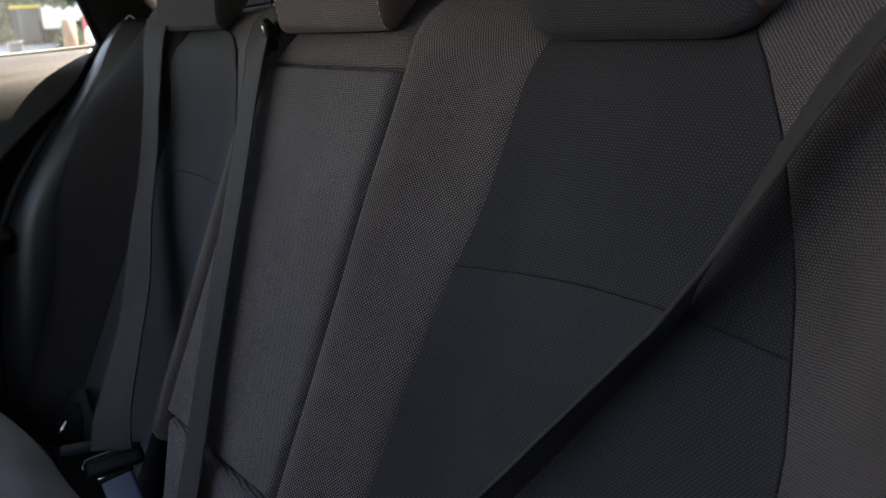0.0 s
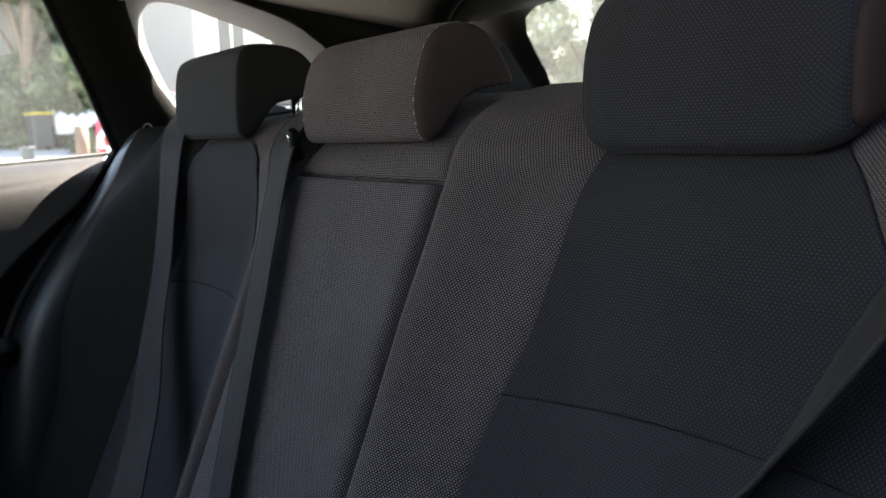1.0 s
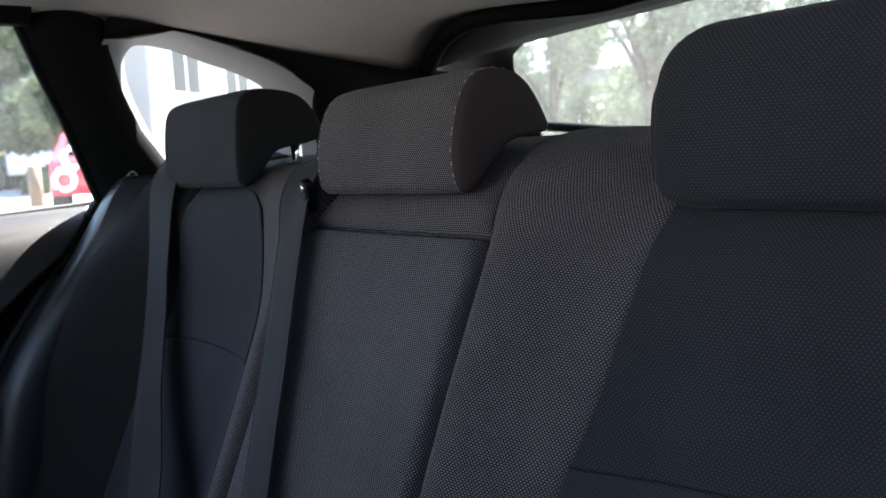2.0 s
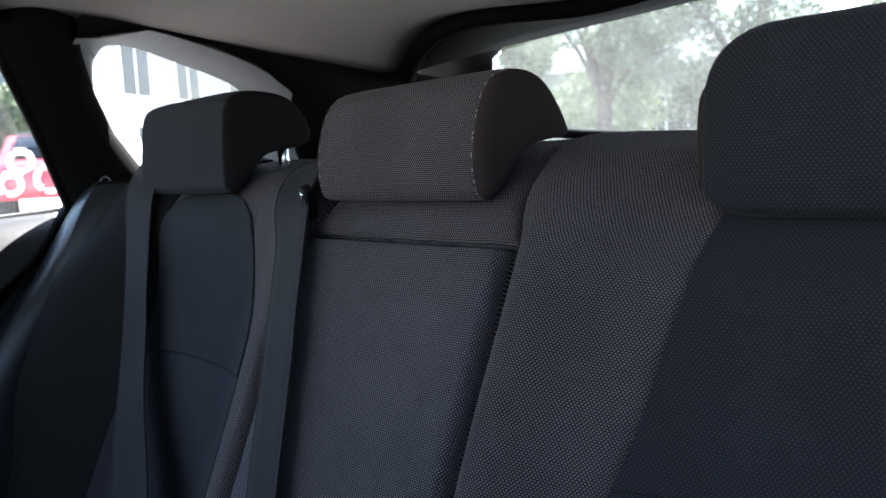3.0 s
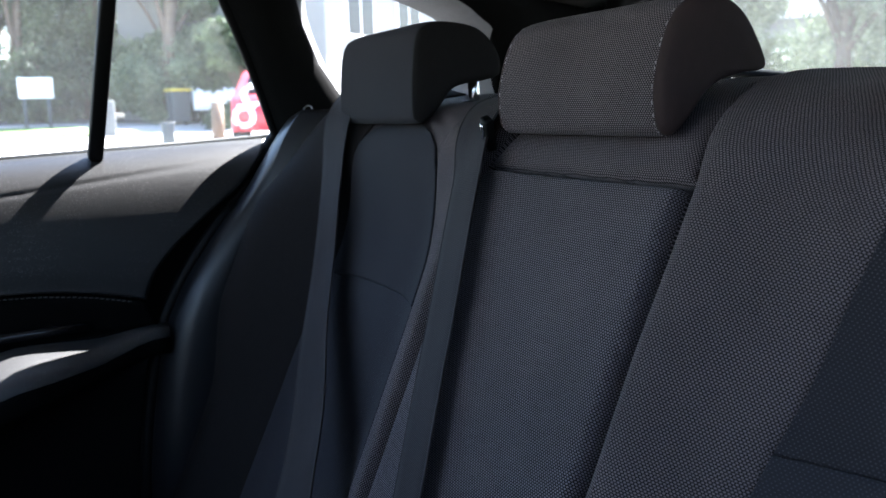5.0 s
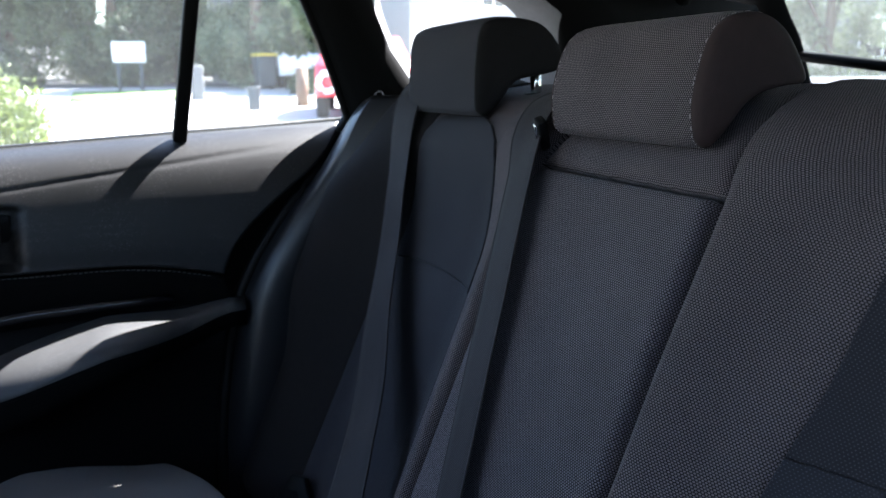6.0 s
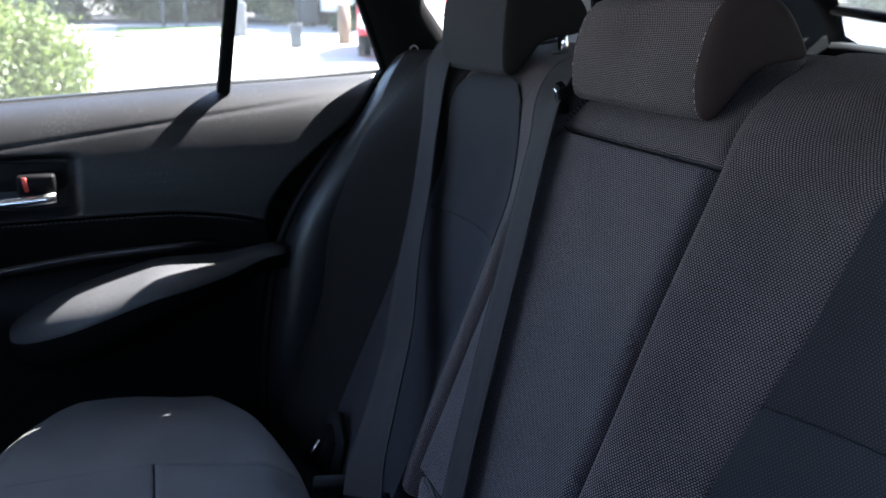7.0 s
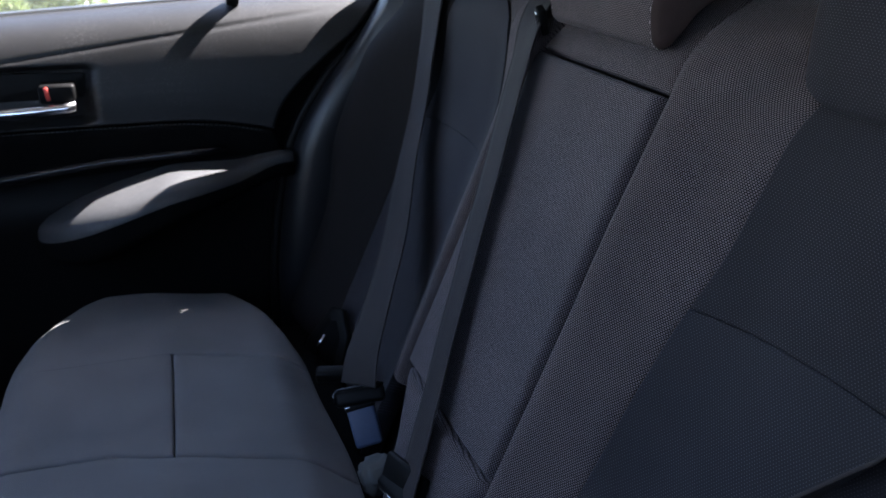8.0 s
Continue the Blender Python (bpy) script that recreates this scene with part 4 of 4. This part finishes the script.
part("bezel", extrude(outline, place @ pose(0, 0, 0, 90, 0, 0), 0.010, 0.003), BLACK_PLASTIC, anchor)
part("recess", extrude([(0.62 * x, 0.62 * y + 0.002) for x, y in outline], place @ pose(0, -0.0105, 0, 90, 0, 0), 0.001), CORE_CLOTH, anchor)
part("hook", tube([place @ Vector((-0.008, -0.012, -0.018)), place @ Vector((-0.008, -0.016, -0.005)), place @ Vector((-0.004, -0.012, 0.010))], 0.0028, 8), CHROME, anchor, "bright metal hook")
rest = thing("seat_latch", "black plastic latch bar at the back of the cushion", "latch")
part("bar", box((-0.026, -0.008, -0.008), (0.020, 0.008, 0.008), 0.003, 2, Matrix.Translation((-0.257, -0.186, 0.661)) @ pose(0, 0, 0, 20, 0, 75)), BLACK_PLASTIC, rest)
toggle = thing("headrest_catch", "small black and chrome belt hook beside the centre headrest", "hook")
part("hook", box((-0.006, -0.004, -0.014), (0.006, 0.004, 0.014), 0.002, 2, pose(-0.109, -0.004, 1.074, 20, 25, 0)), BLACK_PLASTIC, toggle)
part("clip", box((-0.004, -0.0055, -0.010), (0.002, -0.0035, 0.010), 0.0008, 1, pose(-0.109, -0.004, 1.074, 20, 25, 0)), CHROME, toggle, "bright metal clip")

# ---- outdoors ----
CONCRETE = plain("concrete", (0.36, 0.35, 0.34), 0.9, vary=0.15, scale=3, bump=0.004, bump_scale=60)
ASPHALT = plain("asphalt", (0.09, 0.09, 0.09), 0.95, vary=0.2, scale=4, bump=0.006, bump_scale=80)
GRASS = plain("grass", (0.10, 0.17, 0.04), 0.95, vary=0.4, scale=12, bump=0.03, bump_scale=40)
BARK = plain("bark", (0.13, 0.10, 0.075), 0.95, vary=0.4, scale=20, bump=0.01, bump_scale=40)
HOUSE_WALL = plain("house_wall", (0.20, 0.20, 0.197), 0.85, vary=0.06, scale=3)
HOUSE_ROOF = plain("house_roof", (0.22, 0.24, 0.28), 0.8, vary=0.2, scale=6)
DARK_PANE = plain("dark_pane", (0.018, 0.021, 0.024), 0.2, vary=0.05, spec=0.12)
WHITE_PAINT = plain("white_paint", (0.78, 0.78, 0.78), 0.25, vary=0.04)
RED_PAINT = plain("red_paint", (0.50, 0.05, 0.06), 0.3, vary=0.08)
BIN_PLASTIC = plain("bin_plastic", (0.035, 0.045, 0.05), 0.5)
BIN_LID = plain("bin_lid", (0.55, 0.42, 0.05), 0.5)
BROWN_WOOD = plain("brown_wood", (0.13, 0.085, 0.055), 0.85, vary=0.3, scale=15)
GREY_STONE = plain("grey_stone", (0.11, 0.115, 0.115), 0.9, vary=0.2, scale=10)
RUBBER = plain("rubber", (0.02, 0.02, 0.02), 0.9)


def leafage(name, colour, other):
    """Leaves whose green differs by leaf and by painted light and dark masses, a little light coming through."""
    m = bpy.data.materials.new(name)
    m.use_nodes = True
    nodes, links = m.node_tree.nodes, m.node_tree.links
    shader = nodes["Principled BSDF"]
    info, mix = nodes.new("ShaderNodeNewGeometry"), nodes.new("ShaderNodeMix")
    mix.data_type = "RGBA"
    mix.inputs["A"].default_value, mix.inputs["B"].default_value = (*colour, 1), (*other, 1)
    # Noise puts the crown's bright lobes and shaded gaps into the leaf colour.
    clump_shade, spread, both_parts = nodes.new("ShaderNodeTexNoise"), nodes.new("ShaderNodeMapRange"), nodes.new("ShaderNodeMix")
    clump_shade.inputs["Scale"].default_value, clump_shade.inputs["Detail"].default_value = 1.1, 3
    links.new(info.outputs["Position"], clump_shade.inputs["Vector"])
    spread.inputs["From Min"].default_value, spread.inputs["From Max"].default_value = 0.38, 0.64
    links.new(clump_shade.outputs["Fac"], spread.inputs["Value"])
    both_parts.inputs["Factor"].default_value = 0.6
    links.new(info.outputs["Random Per Island"], both_parts.inputs["A"])
    links.new(spread.outputs[0], both_parts.inputs["B"])
    links.new(both_parts.outputs["Result"], mix.inputs["Factor"])
    links.new(mix.outputs["Result"], shader.inputs["Base Color"])
    shader.inputs["Roughness"].default_value = 0.55
    thin, both = nodes.new("ShaderNodeBsdfTranslucent"), nodes.new("ShaderNodeMixShader")
    links.new(mix.outputs["Result"], thin.inputs["Color"])
    both.inputs["Fac"].default_value = 0.3
    links.new(shader.outputs[0], both.inputs[1])
    links.new(thin.outputs[0], both.inputs[2])
    links.new(both.outputs[0], nodes["Material Output"].inputs["Surface"])
    return m


HEDGE_LEAF = leafage("hedge_leaf", (0.06, 0.090, 0.018), (0.15, 0.185, 0.045))
TREE_LEAF = leafage("tree_leaf", (0.018, 0.032, 0.014), (0.160, 0.205, 0.105))
PALE_LEAF = leafage("pale_leaf", (0.055, 0.080, 0.040), (0.31, 0.35, 0.22))


def lie(x, y):
    """Height of the ground, which climbs gently away from the car's far side."""
    return 0.035 * max(0.0, min(45.0, -x - 1)) * smooth(60, 25, y)


def leaves(centres, count, size, seed):
    """Small folded leaves strewn through and over lobes of (place, radii)."""
    rng = np.random.default_rng(seed)
    spots, radii = np.array([c for c, _ in centres]), np.array([r for _, r in centres])
    weights = radii[:, 0] * radii[:, 1] + radii[:, 2]
    picks = rng.choice(len(centres), count, p=weights / weights.sum())

    def ways():
        d = rng.normal(size=(count, 3))
        return d / np.linalg.norm(d, axis=1, keepdims=True)

    far = rng.uniform(0.45, 1.0, (count, 1)) ** 0.5 * (1 + 0.12 * rng.normal(size=(count, 1)))
    p = spots[picks] + ways() * radii[picks] * far
    u = ways()
    w = np.cross(u, ways())
    w /= np.linalg.norm(w, axis=1, keepdims=True)
    s = size * rng.uniform(0.6, 1.3, (count, 1))
    n = np.cross(u, w) * s * 0.25
    verts = np.stack([p - u * s, p + w * s * 0.45 + n, p + u * s, p - w * s * 0.45 + n], axis=1).reshape(-1, 3)
    first = np.arange(count)[:, None] * 4
    faces = np.concatenate([first + [0, 1, 2], first + [0, 2, 3]]).tolist()
    verts = verts.tolist()
    data = bpy.data.meshes.new("crown")
    data.from_pydata(verts, [], faces)
    return data


def tree(x, y, tall, spread, seed, leaf, label, count=5000, size=0.16, low=0.35):
    ob = thing("tree", label, "tree", group="trees outside")
    rng = random.Random(seed)
    z = lie(x, y)
    lean = rng.uniform(-0.4, 0.4)
    trunk = [(x, y, z - 0.1), (x + lean * 0.3, y, z + tall * 0.25), (x + lean, y + 0.2, z + tall * 0.6)]
    part("trunk", tube(spline(trunk, 4), 0.035 * tall, 8, 0.012 * tall), BARK, ob)
    lobes = []
    for k in range(15):
        a, up = rng.uniform(0, math.tau), rng.uniform(low, 0.95)
        out = spread * rng.uniform(0.2, 0.75) * (1.15 - abs(up - 0.55))
        p = (x + out * math.cos(a), y + out * math.sin(a), z + tall * up)
        s = spread * rng.uniform(0.28, 0.45)
        lobes.append((p, (s, s, s * 0.8)))
        if k < 6:
            part("limb", tube(spline([trunk[1], ((trunk[1][0] + p[0]) / 2, (trunk[1][1] + p[1]) / 2, (trunk[1][2] + p[2]) / 2 + 0.3), p], 3), 0.012 * tall, 6, 0.004 * tall), BARK, ob)
    crown = new("crown", leaves(lobes, count, size, seed))
    crown.data.materials.append(leaf)
    crown.parent = ob
    return ob


def bush(x, y, wide, deep, tall, seed, leaf, label, count=6000, size=0.035, name="bush"):
    ob = thing(name, label, "hedge" if name == "hedge" else "bush")
    rng = random.Random(seed)
    z = lie(x, y)
    lobes = []
    for k in range(14):
        s = rng.uniform(0.24, 0.36) * tall
        lobes.append(((x + rng.uniform(-0.5, 0.5) * deep, y + rng.uniform(-0.5, 0.5) * wide, z + tall * rng.uniform(0.25, 0.72)), (s * 1.1, s * 1.2, s)))
    crown = new("leaves", leaves(lobes, count, size, seed))
    crown.data.materials.append(leaf)
    crown.parent = ob
    for k in range(5):
        part("stem", tube([(x + 0.1 * k - 0.2, y + 0.15 * k - 0.3, z - 0.05), (x + 0.2 * k - 0.4, y + 0.2 * k - 0.4, z + 0.5 * tall)], 0.02, 6, 0.01), BARK, ob)
    return ob


xs = [-900, -300, -120, -80, -47, -40, -30, -20, -12, -6, -2, 4, 20, 80, 300, 900]
ys = [-900, -300, -80, -40, -20, -10, -3, 3, 10, 20, 43, 80, 300, 900]
ground = part("ground", surface([[(x, y, lie(x, y)) for x in xs] for y in ys]), CONCRETE)
tagged(ground, "pale concrete driveway and street in bright sun", "ground", kind="structure")


def patch(name, label, x0, x1, y0, y1, material, lift):
    rows = [[(x0 + (x1 - x0) * i / 8, y0 + (y1 - y0) * j / 8, lie(x0 + (x1 - x0) * i / 8, y0 + (y1 - y0) * j / 8) + lift) for i in range(9)] for j in range(9)]
    ob = part(name, surface(rows, [[(x, y, z - 0.06) for x, y, z in row] for row in rows]), material)
    return tagged(ob, label, name, kind="structure")


def house(x, y, wide, deep, tall, turn, label, windows):
    """A plain house: walls, eaves, hipped roof, and windows with frames on the face towards the car."""
    ob = thing("house", label, "house")
    m = Matrix.Translation((x, y, lie(x, y) - 0.1)) @ pose(0, 0, 0, 0, 0, turn)
    part("wall", box((-deep, -wide / 2, 0), (0, wide / 2, tall), 0, 1, m), HOUSE_WALL, ob, smooth_faces=False)
    roof_bm = bmesh.new()
    low = [roof_bm.verts.new(p) for p in ((0.6, -wide / 2 - 0.6, tall), (0.6, wide / 2 + 0.6, tall), (-deep - 0.6, wide / 2 + 0.6, tall), (-deep - 0.6, -wide / 2 - 0.6, tall))]
    ridge = [roof_bm.verts.new(p) for p in ((-deep / 2, -wide / 4, tall + deep * 0.28), (-deep / 2, wide / 4, tall + deep * 0.28))]
    for f in ((low[0], low[1], ridge[1], ridge[0]), (low[1], low[2], ridge[1]), (low[2], low[3], ridge[0], ridge[1]), (low[3], low[0], ridge[0]), (low[3], low[2], low[1], low[0])):
        roof_bm.faces.new(f)
    roof_bm.transform(m)
    part("roof", roof_bm, HOUSE_ROOF, ob, smooth_faces=False)
    part("gutter", box((0.55, -wide / 2 - 0.6, tall - 0.14), (0.70, wide / 2 + 0.6, tall + 0.02), 0.02, 1, m), WHITE_PAINT, ob)
    for a, b, w, h in windows:
        win = part("window", box((-0.02, a - w / 2 - 0.07, b - 0.07), (0.06, a + w / 2 + 0.07, b + h + 0.07), 0.01, 1, m), WHITE_PAINT, ob)
        for s in (0, 1):
            part("pane", box((0.04, a - w / 2 + s * w / 2 + 0.03 * s, b), (0.064, a - 0.03 * (1 - s) + s * w / 2, b + h), 0, 1, m), DARK_PANE, win, smooth_faces=False)
    return ob


def parked_car(m, paint, label, length=4.2, wide=1.75, tall=1.48, marks_on=False):
    """A small car: lower body, glasshouse, wheels, lamps."""
    ob = thing("car", label, "car")
    side = [(-2.05, 0.35), (-2.10, 0.62), (-2.0, 0.88), (-1.15, 0.98), (-0.55, 1.42), (0.9, tall), (1.75, 1.25), (2.02, 0.95), (2.08, 0.6), (2.0, 0.35)]
    rows = []
    for s, tuck in ((-1, 0.86), (-0.97, 0.95), (-0.8, 1.0), (0, 1.02), (0.8, 1.0), (0.97, 0.95), (1, 0.86)):
        row = []
        for x, z in side:
            narrow = 1 - 0.22 * smooth(0.9, tall, z)
            row.append((x * length / 4.2 * tuck, s * wide / 2 * narrow, 0.3 + (z - 0.3) * (0.94 + 0.06 * tuck)))
        rows.append(row)
    bm = surface(rows, close=True)
    bm.verts.ensure_lookup_table()
    k = len(side)
    bm.faces.new(bm.verts[:k])
    bm.faces.new(bm.verts[-k:])
    bm.transform(m)
    part("body", bm, paint, ob)
    for pts in (((-1.10, 1.0), (-0.55, 1.40), (-0.55, 1.40), (-1.10, 1.0)),):
        part("windscreen", extrude([(-0.62, 0.0), (0.62, 0.0), (0.52, 0.62), (-0.52, 0.62)], m @ Matrix.Translation((-1.13, 0, 1.01)) @ Matrix(((0, 0.79, -0.61, 0), (-1, 0, 0, 0), (0, 0.61, 0.79, 0), (0, 0, 0, 1))), 0.03), DARK_PANE, ob)
    for s in (-1, 1):
        part("side_window", extrude([(-0.75, 1.0), (1.55, 1.02), (1.3, 1.25), (0.85, 1.38), (-0.35, 1.34)], m @ Matrix(((1, 0, 0, 0), (0, 0.25 * -s, 1 * s, s * (wide / 2 - 0.05 + 0.18)), (0, 1, 0, 0), (0, 0, 0, 1))), 0.02), DARK_PANE, ob)
        part("headlight", box((-0.06, -0.16, -0.07), (0.10, 0.16, 0.07), 0.04, 2, m @ Matrix.Translation((-2.02, s * 0.58, 0.74))), WHITE_PAINT, ob, "clear headlight")
        for x in (-1.3, 1.3):
            wheel = part("wheel", tube([m @ Vector((x, s * (wide / 2 - 0.20), 0.31)), m @ Vector((x, s * (wide / 2 + 0.01), 0.31))], 0.31, 20), RUBBER, ob)
            part("rim", tube([m @ Vector((x, s * (wide / 2 - 0.02), 0.31)), m @ Vector((x, s * (wide / 2 + 0.022), 0.31))], 0.2, 16), CHROME, wheel)
    if marks_on:
        for y, z, r in ((-0.38, 0.92, 0.17), (0.05, 0.66, 0.20), (0.45, 0.95, 0.16), (0.62, 0.60, 0.15), (-0.5, 0.52, 0.13)):
            ring = [m @ Vector((-2.12 + 0.05 * (z > 0.85) * 2, y + r * math.cos(a), z + r * math.sin(a))) for a in (math.tau * k / 16 for k in range(17))]
            part("white_swirl", tube(ring, 0.05, 6), WHITE_PAINT, ob, "white painted swirl")
    return ob


def wheelie_bin(x, y, turn):
    ob = thing("wheelie_bin", "dark wheelie bin with a yellow lid at the kerb", "bin")
    m = Matrix.Translation((x, y, lie(x, y))) @ pose(0, 0, 0, 0, 0, turn)
    bm = box((-0.29, -0.29, 0.08), (0.29, 0.29, 0.95), 0.03)
    for v in bm.verts:
        k = 0.8 + 0.2 * v.co.z / 0.95
        v.co.x *= k
        v.co.y *= k
    bm.transform(m)
    part("body", bm, BIN_PLASTIC, ob)
    part("lid", box((-0.32, -0.31, 0.95), (0.34, 0.31, 1.02), 0.03, 2, m), BIN_LID, ob, "yellow lid")
    for s in (-1, 1):
        part("wheel", tube([m @ Vector((-0.22, s * 0.22, 0.1)), m @ Vector((-0.22, s * 0.28, 0.1))], 0.1, 14), RUBBER, ob)


patch("lawn", "sunlit lawn beside the driveway", -26.0, -21.5, -1.0, 1.6, GRASS, 0.05)
patch("road", "grey street under the trees", -38.0, -29.0, -40.0, 40.0, ASPHALT, 0.01)
bush(-5.6, -2.05, 1.9, 0.9, 1.42, 3, HEDGE_LEAF, "clipped bright green hedge in the sun", 95000, 0.027, "hedge")
wheelie_bin(-26.05, 4.18, 10)
parked_car(Matrix.Translation((-27.6, 5.55, lie(-27.6, 5.55))) @ pose(0, 0, 0, 0, 0, 176), WHITE_PAINT, "white car parked across the street")
parked_car(Matrix.Translation((-15.6, 4.22, lie(-15.6, 4.22))) @ pose(0, 0, 0, 0, 0, 164) @ Matrix.Scale(0.95, 4), RED_PAINT, "red car with white painted swirls", wide=1.7, marks_on=True)
parked_car(Matrix.Translation((-19.5, 8.2, lie(-19.5, 8.2))) @ pose(0, 0, 0, 0, 0, 150), WHITE_PAINT, "white car parked by the house")
utility = thing("utility_box", "small dark green utility box on the concrete", "box")
part("body", box((-0.11, -0.11, 0), (0.11, 0.11, 0.42), 0.03, 2, Matrix.Translation((-17.2, 2.44, lie(-17.2, 2.44)))), BIN_PLASTIC, utility)
part("cap", box((-0.125, -0.125, 0.40), (0.125, 0.125, 0.45), 0.02, 2, Matrix.Translation((-17.2, 2.44, lie(-17.2, 2.44)))), BIN_PLASTIC, utility)
board = thing("signboard", "white signboard on a dark post among the trees", "sign")
spot = Vector((-26.40, 0.50, 1.97))
part("board", box((-0.03, -0.44, -0.28), (0.03, 0.44, 0.28), 0.01, 1, Matrix.Translation(spot) @ pose(0, 0, 0, 0, 0, 4)), WHITE_PAINT, board)
for side in (-0.3, 0.3):
    part("post", box((-0.05, side - 0.04, lie(spot.x, spot.y) - spot.z - 0.1), (0.0, side + 0.04, -0.2), 0.005, 1, Matrix.Translation(spot)), BIN_PLASTIC, board)
bollard = thing("bollard", "weathered brown timber bollard on the concrete", "bollard")
part("post", tube([(-18.0, 3.56, lie(-18, 3.56) - 0.05), (-18.0, 3.56, lie(-18, 3.56) + 0.78)], 0.13, 14, 0.12), BROWN_WOOD, bollard)
stone = thing("stone_post", "grey stone post by the lawn", "post")
part("post", box((-0.14, -0.14, -0.05), (0.14, 0.14, 0.80), 0.05, 3, Matrix.Translation((-21.3, 1.8, lie(-21.3, 1.8)))), GREY_STONE, stone)
# Added pale wall: stands in for the sunlit white strip under the tailgate bar.
garden = thing("bright_strip_wall", "added low pale wall with a coping, for the bright strip behind the car", "garden wall")
part("wall", box((-17.0, 9.0, -0.1), (-3.0, 9.2, 0.98), 0.01, 1), WHITE_PAINT, garden)
part("coping", box((-17.05, 8.96, 0.98), (-2.95, 9.24, 1.05), 0.015, 2), CONCRETE, garden)
house(-41.0, -3.5, 9.0, 8.0, 3.0, 55, "white house with a garage behind the trees", [(-1.5, 1.0, 1.4, 1.2), (2.0, 1.0, 1.6, 1.2)])
house(-28.0, 12.5, 11.0, 8.0, 4.9, 38, "white plastered house with dark windows and a grey roof", [(-3.6, 2.6, 1.5, 1.5), (-0.5, 2.6, 1.5, 1.5), (3.2, 2.6, 1.5, 1.5), (-3.0, 0.6, 1.5, 1.1)])
house(-20.5, 24.5, 10.0, 8.0, 3.4, -60, "house with a blue-grey roof behind the bushes", [(-2.0, 1.0, 1.4, 1.2), (2.0, 1.0, 1.4, 1.2)])
FAR_TREE, PALE_TREE = "leafy grey-green tree across the street", "pale sunlit tree beside the driveway"
for k, (x, y, tall, spread, leaf, count) in enumerate([
    (-33, -7.5, 7.5, 4.0, TREE_LEAF, 5000), (-30, -4.6, 6.5, 3.2, TREE_LEAF, 5000), (-36, -0.5, 8.5, 4.2, TREE_LEAF, 6000),
    (-32, 2.3, 7.5, 3.2, PALE_LEAF, 6000), (-28.5, 4.6, 6.5, 2.6, PALE_LEAF, 6000), (-33, 6.8, 7.0, 3.4, TREE_LEAF, 6000),
    (-23.4, 5.3, 2.6, 1.3, TREE_LEAF, 5000), (-36, -12, 8.0, 4.5, TREE_LEAF, 5000), (-40, 4, 10, 5, TREE_LEAF, 5000),
    (-27.2, 4.2, 8.6, 1.9, PALE_LEAF, 9000), (-31.8, 0.2, 7.6, 3.0, TREE_LEAF, 9000), (-32.5, -2.9, 7.0, 2.6, TREE_LEAF, 8000), (-44, 10, 10, 5, TREE_LEAF, 4000), (-46, -9, 11, 6, TREE_LEAF, 4000)]):
    tree(x, y, tall, spread, 20 + k, leaf, PALE_TREE if leaf is PALE_LEAF else FAR_TREE, count * 4, 0.085, 0.04)
for k, (x, y, tall, spread, leaf) in enumerate([
    (-15.2, 14.6, 3.6, 2.2, PALE_LEAF), (-12.4, 14.8, 4.8, 2.6, PALE_LEAF), (-9.6, 16.0, 5.2, 2.8, TREE_LEAF), (-6.0, 17.0, 5.4, 3.0, PALE_LEAF),
    (-2.0, 17.5, 5.2, 3.0, TREE_LEAF), (2.5, 18.0, 5.5, 3.2, TREE_LEAF), (-17.5, 13.2, 3.0, 1.8, TREE_LEAF), (7.5, 18.0, 5.5, 3.2, TREE_LEAF)]):
    tree(x, y, tall * 1.35, spread, 60 + k, leaf, "bushy grey-green tree behind the car", 26000, 0.06, 0.12)
